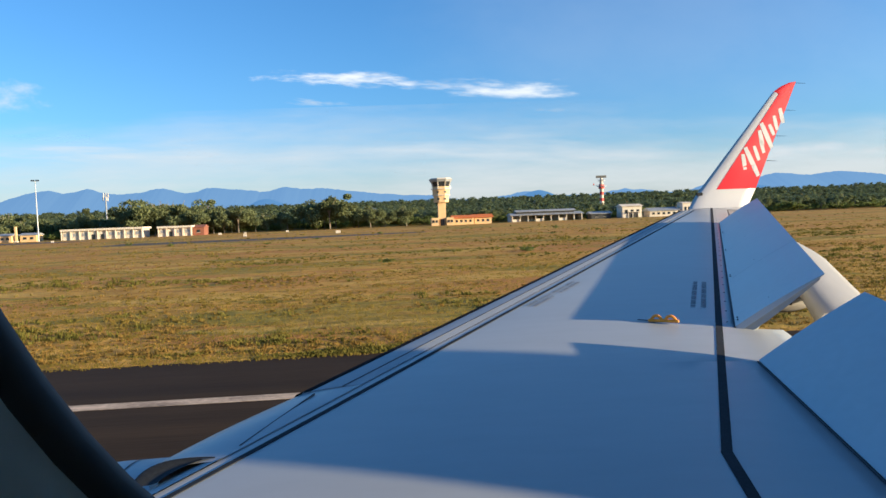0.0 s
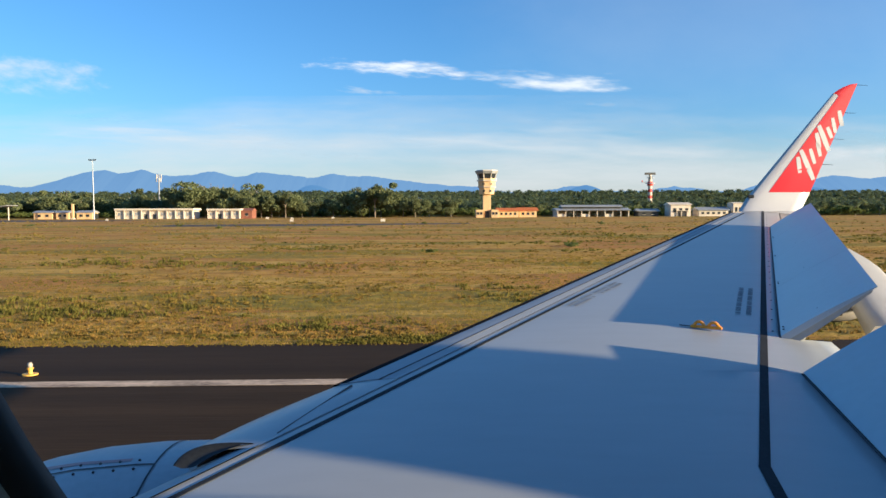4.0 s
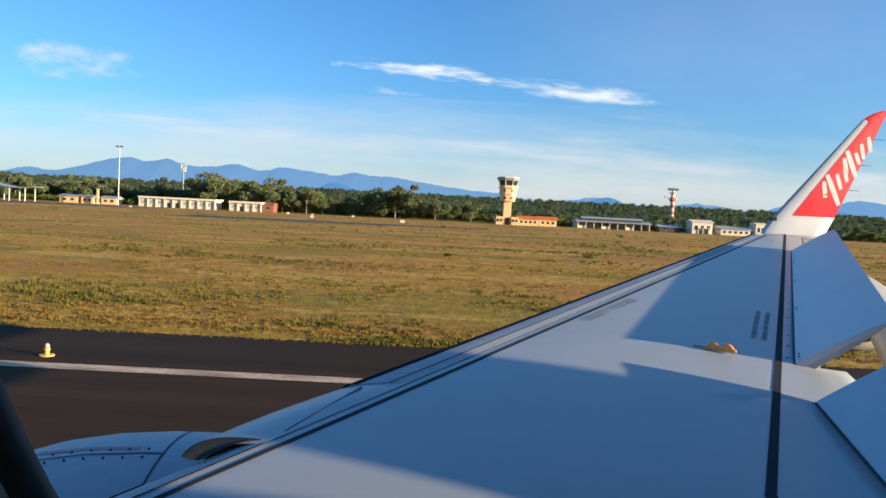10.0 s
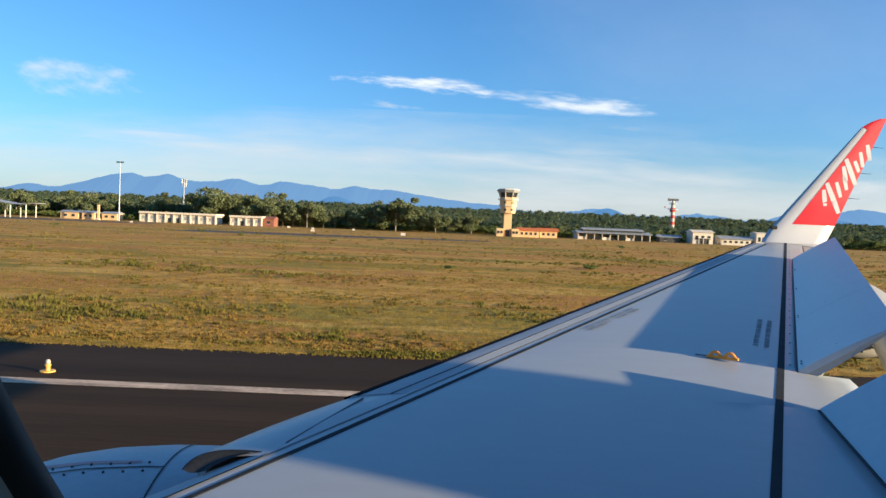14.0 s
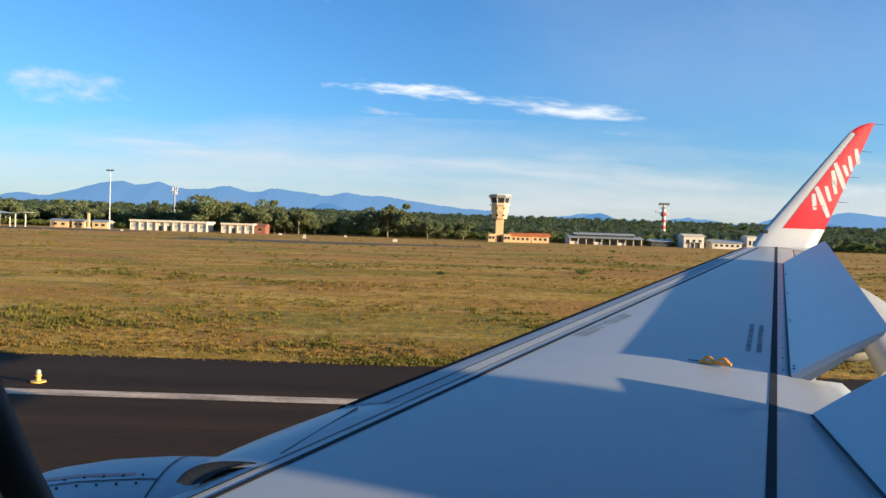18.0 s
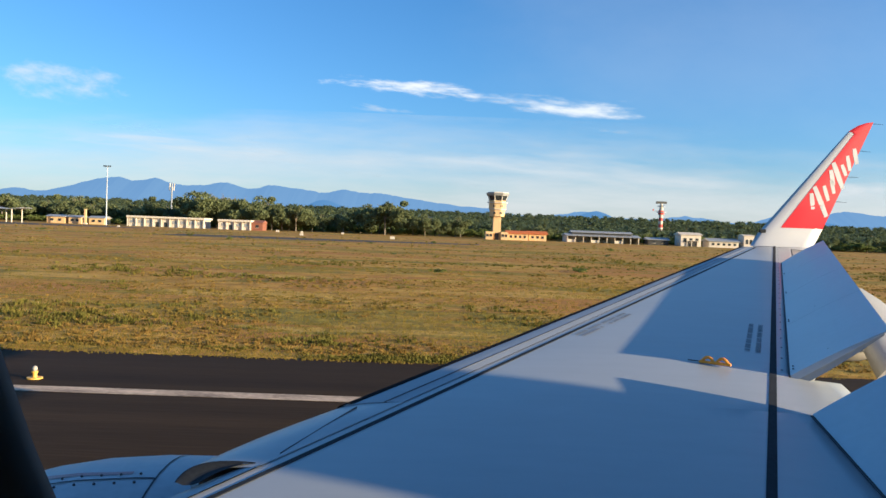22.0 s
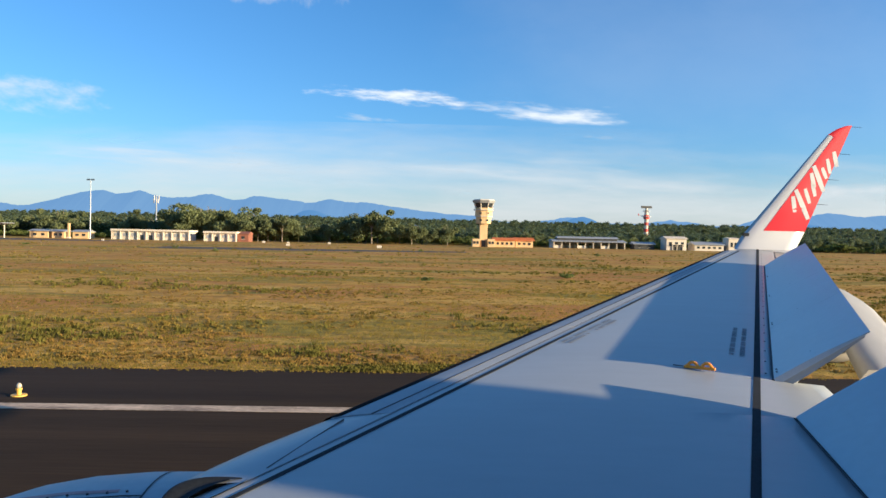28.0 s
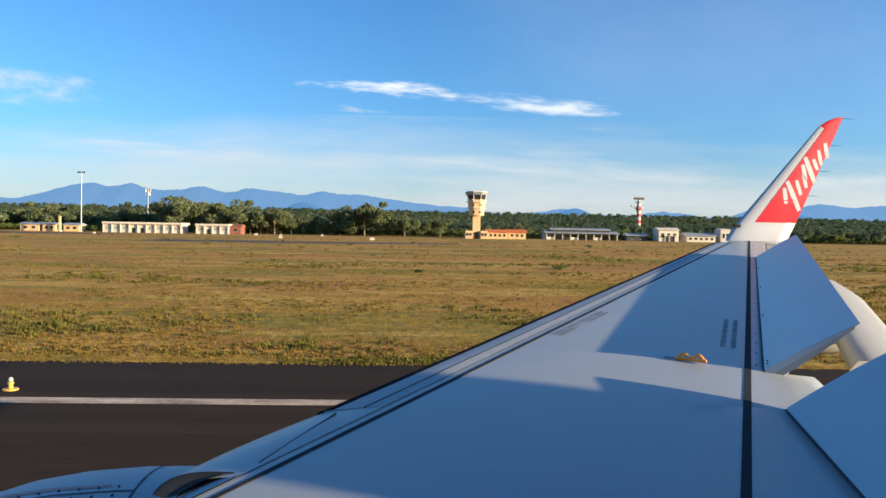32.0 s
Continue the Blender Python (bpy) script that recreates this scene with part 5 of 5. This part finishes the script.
def watch_cab(x, y):
    t = thing("watch_cab", (x, y, 0), "white two-level watch cab on legs with a flat eave roof", "watch tower")
    for dx in (-2.6, 2.6):
        for dy in (-2.6, 2.6):
            block(t, "leg", (dx, dy, 3.2), (0.6, 0.6, 6.4), M["wallw"])
    block(t, "floor_slab", (0, 0, 6.6), (7.6, 7.6, 0.5), M["wallc"])
    block(t, "parapet", (0, 0, 7.5), (6.8, 6.8, 1.3), M["wallc"], bevel=0.05)
    block(t, "cab_glass", (0, 0, 9.1), (6.2, 6.2, 1.9), M["glass"], "dark band of cab windows")
    for dx in (-3.1, 3.1):
        for dy in (-3.1, 3.1):
            block(t, "corner_post", (dx, dy, 9.1), (0.35, 0.35, 1.96), M["wallw"])
    block(t, "roof", (0, 0, 10.4), (9.2, 9.2, 0.6), M["sheet"], "grey overhanging roof", bevel=0.1)
    block(t, "stair_box", (2.0, -1.4, 1.8), (2.2, 2.6, 3.6), M["wallw"])
    return t


def vault_hall(x, y, w, d, h, n, label, name):
    t = thing(name, (x, y, 0), label, "fire station")
    bm = bmesh.new()
    slab(bm, [[Vector((sx * (w / 2 + 0.6), d / 2 * math.cos(a) * 1.05, h + 2.6 * math.sin(a))) for sx in (-1, 1)] for a in np.linspace(math.pi, 0, 15)], 0.3)
    part("roof", bm, M["sheet"], t, "grey barrel-vaulted roof")
    for sx in (-1, 1):
        block(t, "end_wall", (sx * w / 2, 0, h / 2), (0.5, d, h), M["wally"], "yellow end wall")
        bm = bmesh.new()
        pts = [Vector((sx * w / 2, d / 2 * math.cos(a), h + 2.3 * math.sin(a))) for a in np.linspace(math.pi, 0, 13)]
        f = bm.faces.new([bm.verts.new(q) for q in pts])
        r = bmesh.ops.extrude_face_region(bm, geom=[f])
        bmesh.ops.translate(bm, vec=(0.3 * sx, 0, 0), verts=[v for v in r["geom"] if isinstance(v, bmesh.types.BMVert)])
        part("gable", bm, M["wallw"], t, "white arched gable")
    block(t, "back_wall", (0, d / 2 - 0.3, h / 2), (w, 0.4, h), M["wallw"])
    block(t, "beam", (0, -d / 2, h - 0.4), (w, 0.6, 0.9), M["wally"], "yellow front beam")
    for i in range(n + 1):
        block(t, "column", (-w / 2 + w * i / n, -d / 2, h / 2 - 0.4), (0.7, 0.7, h - 0.8), M["wally"], "yellow column")
    return t


def fire_truck(x, y):
    t = thing("fire_truck", (x, y, 0), "yellow airport fire truck parked in the bay", "fire truck")
    block(t, "body", (1.2, 0, 1.9), (6.2, 2.5, 2.0), M["wally"], bevel=0.12)
    block(t, "cab", (-3.0, 0, 1.9), (2.2, 2.5, 2.2), M["wally"], bevel=0.25)
    block(t, "windscreen", (-4.05, 0, 2.3), (0.15, 2.1, 0.9), M["glass"])
    block(t, "monitor", (-2.6, 0, 3.2), (1.4, 0.3, 0.3), M["steel"])
    for dx in (-2.8, 1.4, 3.2):
        for dy in (-1.15, 1.15):
            w = part("wheel", tube(bmesh.new(), (dx, dy - 0.2, 0.62), (dx, dy + 0.2, 0.62), 0.62, 0.62, 16), M["black"], t, "black tyre")
            part("rim", tube(bmesh.new(), (dx, dy - 0.22, 0.62), (dx, dy + 0.22, 0.62), 0.3, 0.3, 10), M["steel"], w)
    return t


watch_cab(392, 270)
vault_hall(422, 274, 38, 16, 7.0, 5, "long yellow-columned fire station with a barrel roof", "fire_station")
vault_hall(452, 270, 16, 12, 5.0, 3, "small yellow-columned hall with a barrel roof", "station_annex")
fire_truck(420, 268)
fire_truck(432, 268)
low_house("gate_hut", 366, 268, 6.5, 5, 3.4, M["wallw"], M["wallw"], 1, "small white gate hut", "hut", 0.3, 0.4)
t = thing("open_hangar", (322, 310, 0), "open dark-sided hangar with a shallow grey roof", "hangar")
# back wall takes the shade colour to darken the open hangar
block(t, "back_wall", (0, 7, 3.5), (30, 0.4, 7), M["cavity"])
for sx in (-15, 15):
    block(t, "side_wall", (sx, 0, 3.5), (0.4, 14, 7), M["sheet"])
block(t, "roof", (0, -0.5, 7.4), (33, 18, 0.9), M["sheet"], "grey sheet roof", bevel=0.15)
for i in range(5):
    block(t, "post", (-14 + 7 * i, -7.5, 3.5), (0.35, 0.35, 7), M["steel"])
t = thing("training_tower", (452, 330, 0), "cream four-storey drill tower with open floors", "tower")
for i in range(4):
    block(t, "storey_wall", (0, 1.2, 2.6 + 4.4 * i), (4.6, 2.2, 3.6), M["wallc"])
    block(t, "landing", (0, 0, 4.6 + 4.4 * i), (5.6, 5.0, 0.4), M["wallw"])
    for dx in (-2.4, 2.4):
        block(t, "post", (dx, -2.1, 2.4 + 4.4 * i), (0.4, 0.4, 4.0), M["wallc"])
block(t, "roof", (0, 0, 18.4), (6.6, 6.0, 0.5), M["wallw"])
t = thing("water_tower", (474, 320, 0), "blue panelled water tank on steel legs", "water tank")
block(t, "tank", (0, 0, 8.5), (7.5, 5, 4), M["blue"], "blue panel tank", bevel=0.1)
for dx in (-3, 3):
    for dy in (-2, 2):
        block(t, "leg", (dx, dy, 3.25), (0.35, 0.35, 6.6), M["steel"])

# wind sock beside the touchdown zone
t = thing("wind_sock", (820, 95, 0), "orange wind sock hanging from a thin pole", "wind sock")
part("pole", tube(bmesh.new(), (0, 0, -0.1), (0, 0, 6.0), 0.08, 0.05, 8), M["steel"], t)
bm = bmesh.new()
grid(bm, [[Vector((0.15 + 0.55 * math.sin(k * 1.4), r * math.cos(a), 5.9 - 2.6 * k + r * math.sin(a) * 0.4)) for a in np.linspace(0, 2 * math.pi, 12, endpoint=False)] for k, r in ((0, 0.45), (0.25, 0.42), (0.5, 0.36), (0.75, 0.3), (1, 0.24))], close=True)
part("sock", bm, M["orange"], t, "drooping orange fabric sock", True)
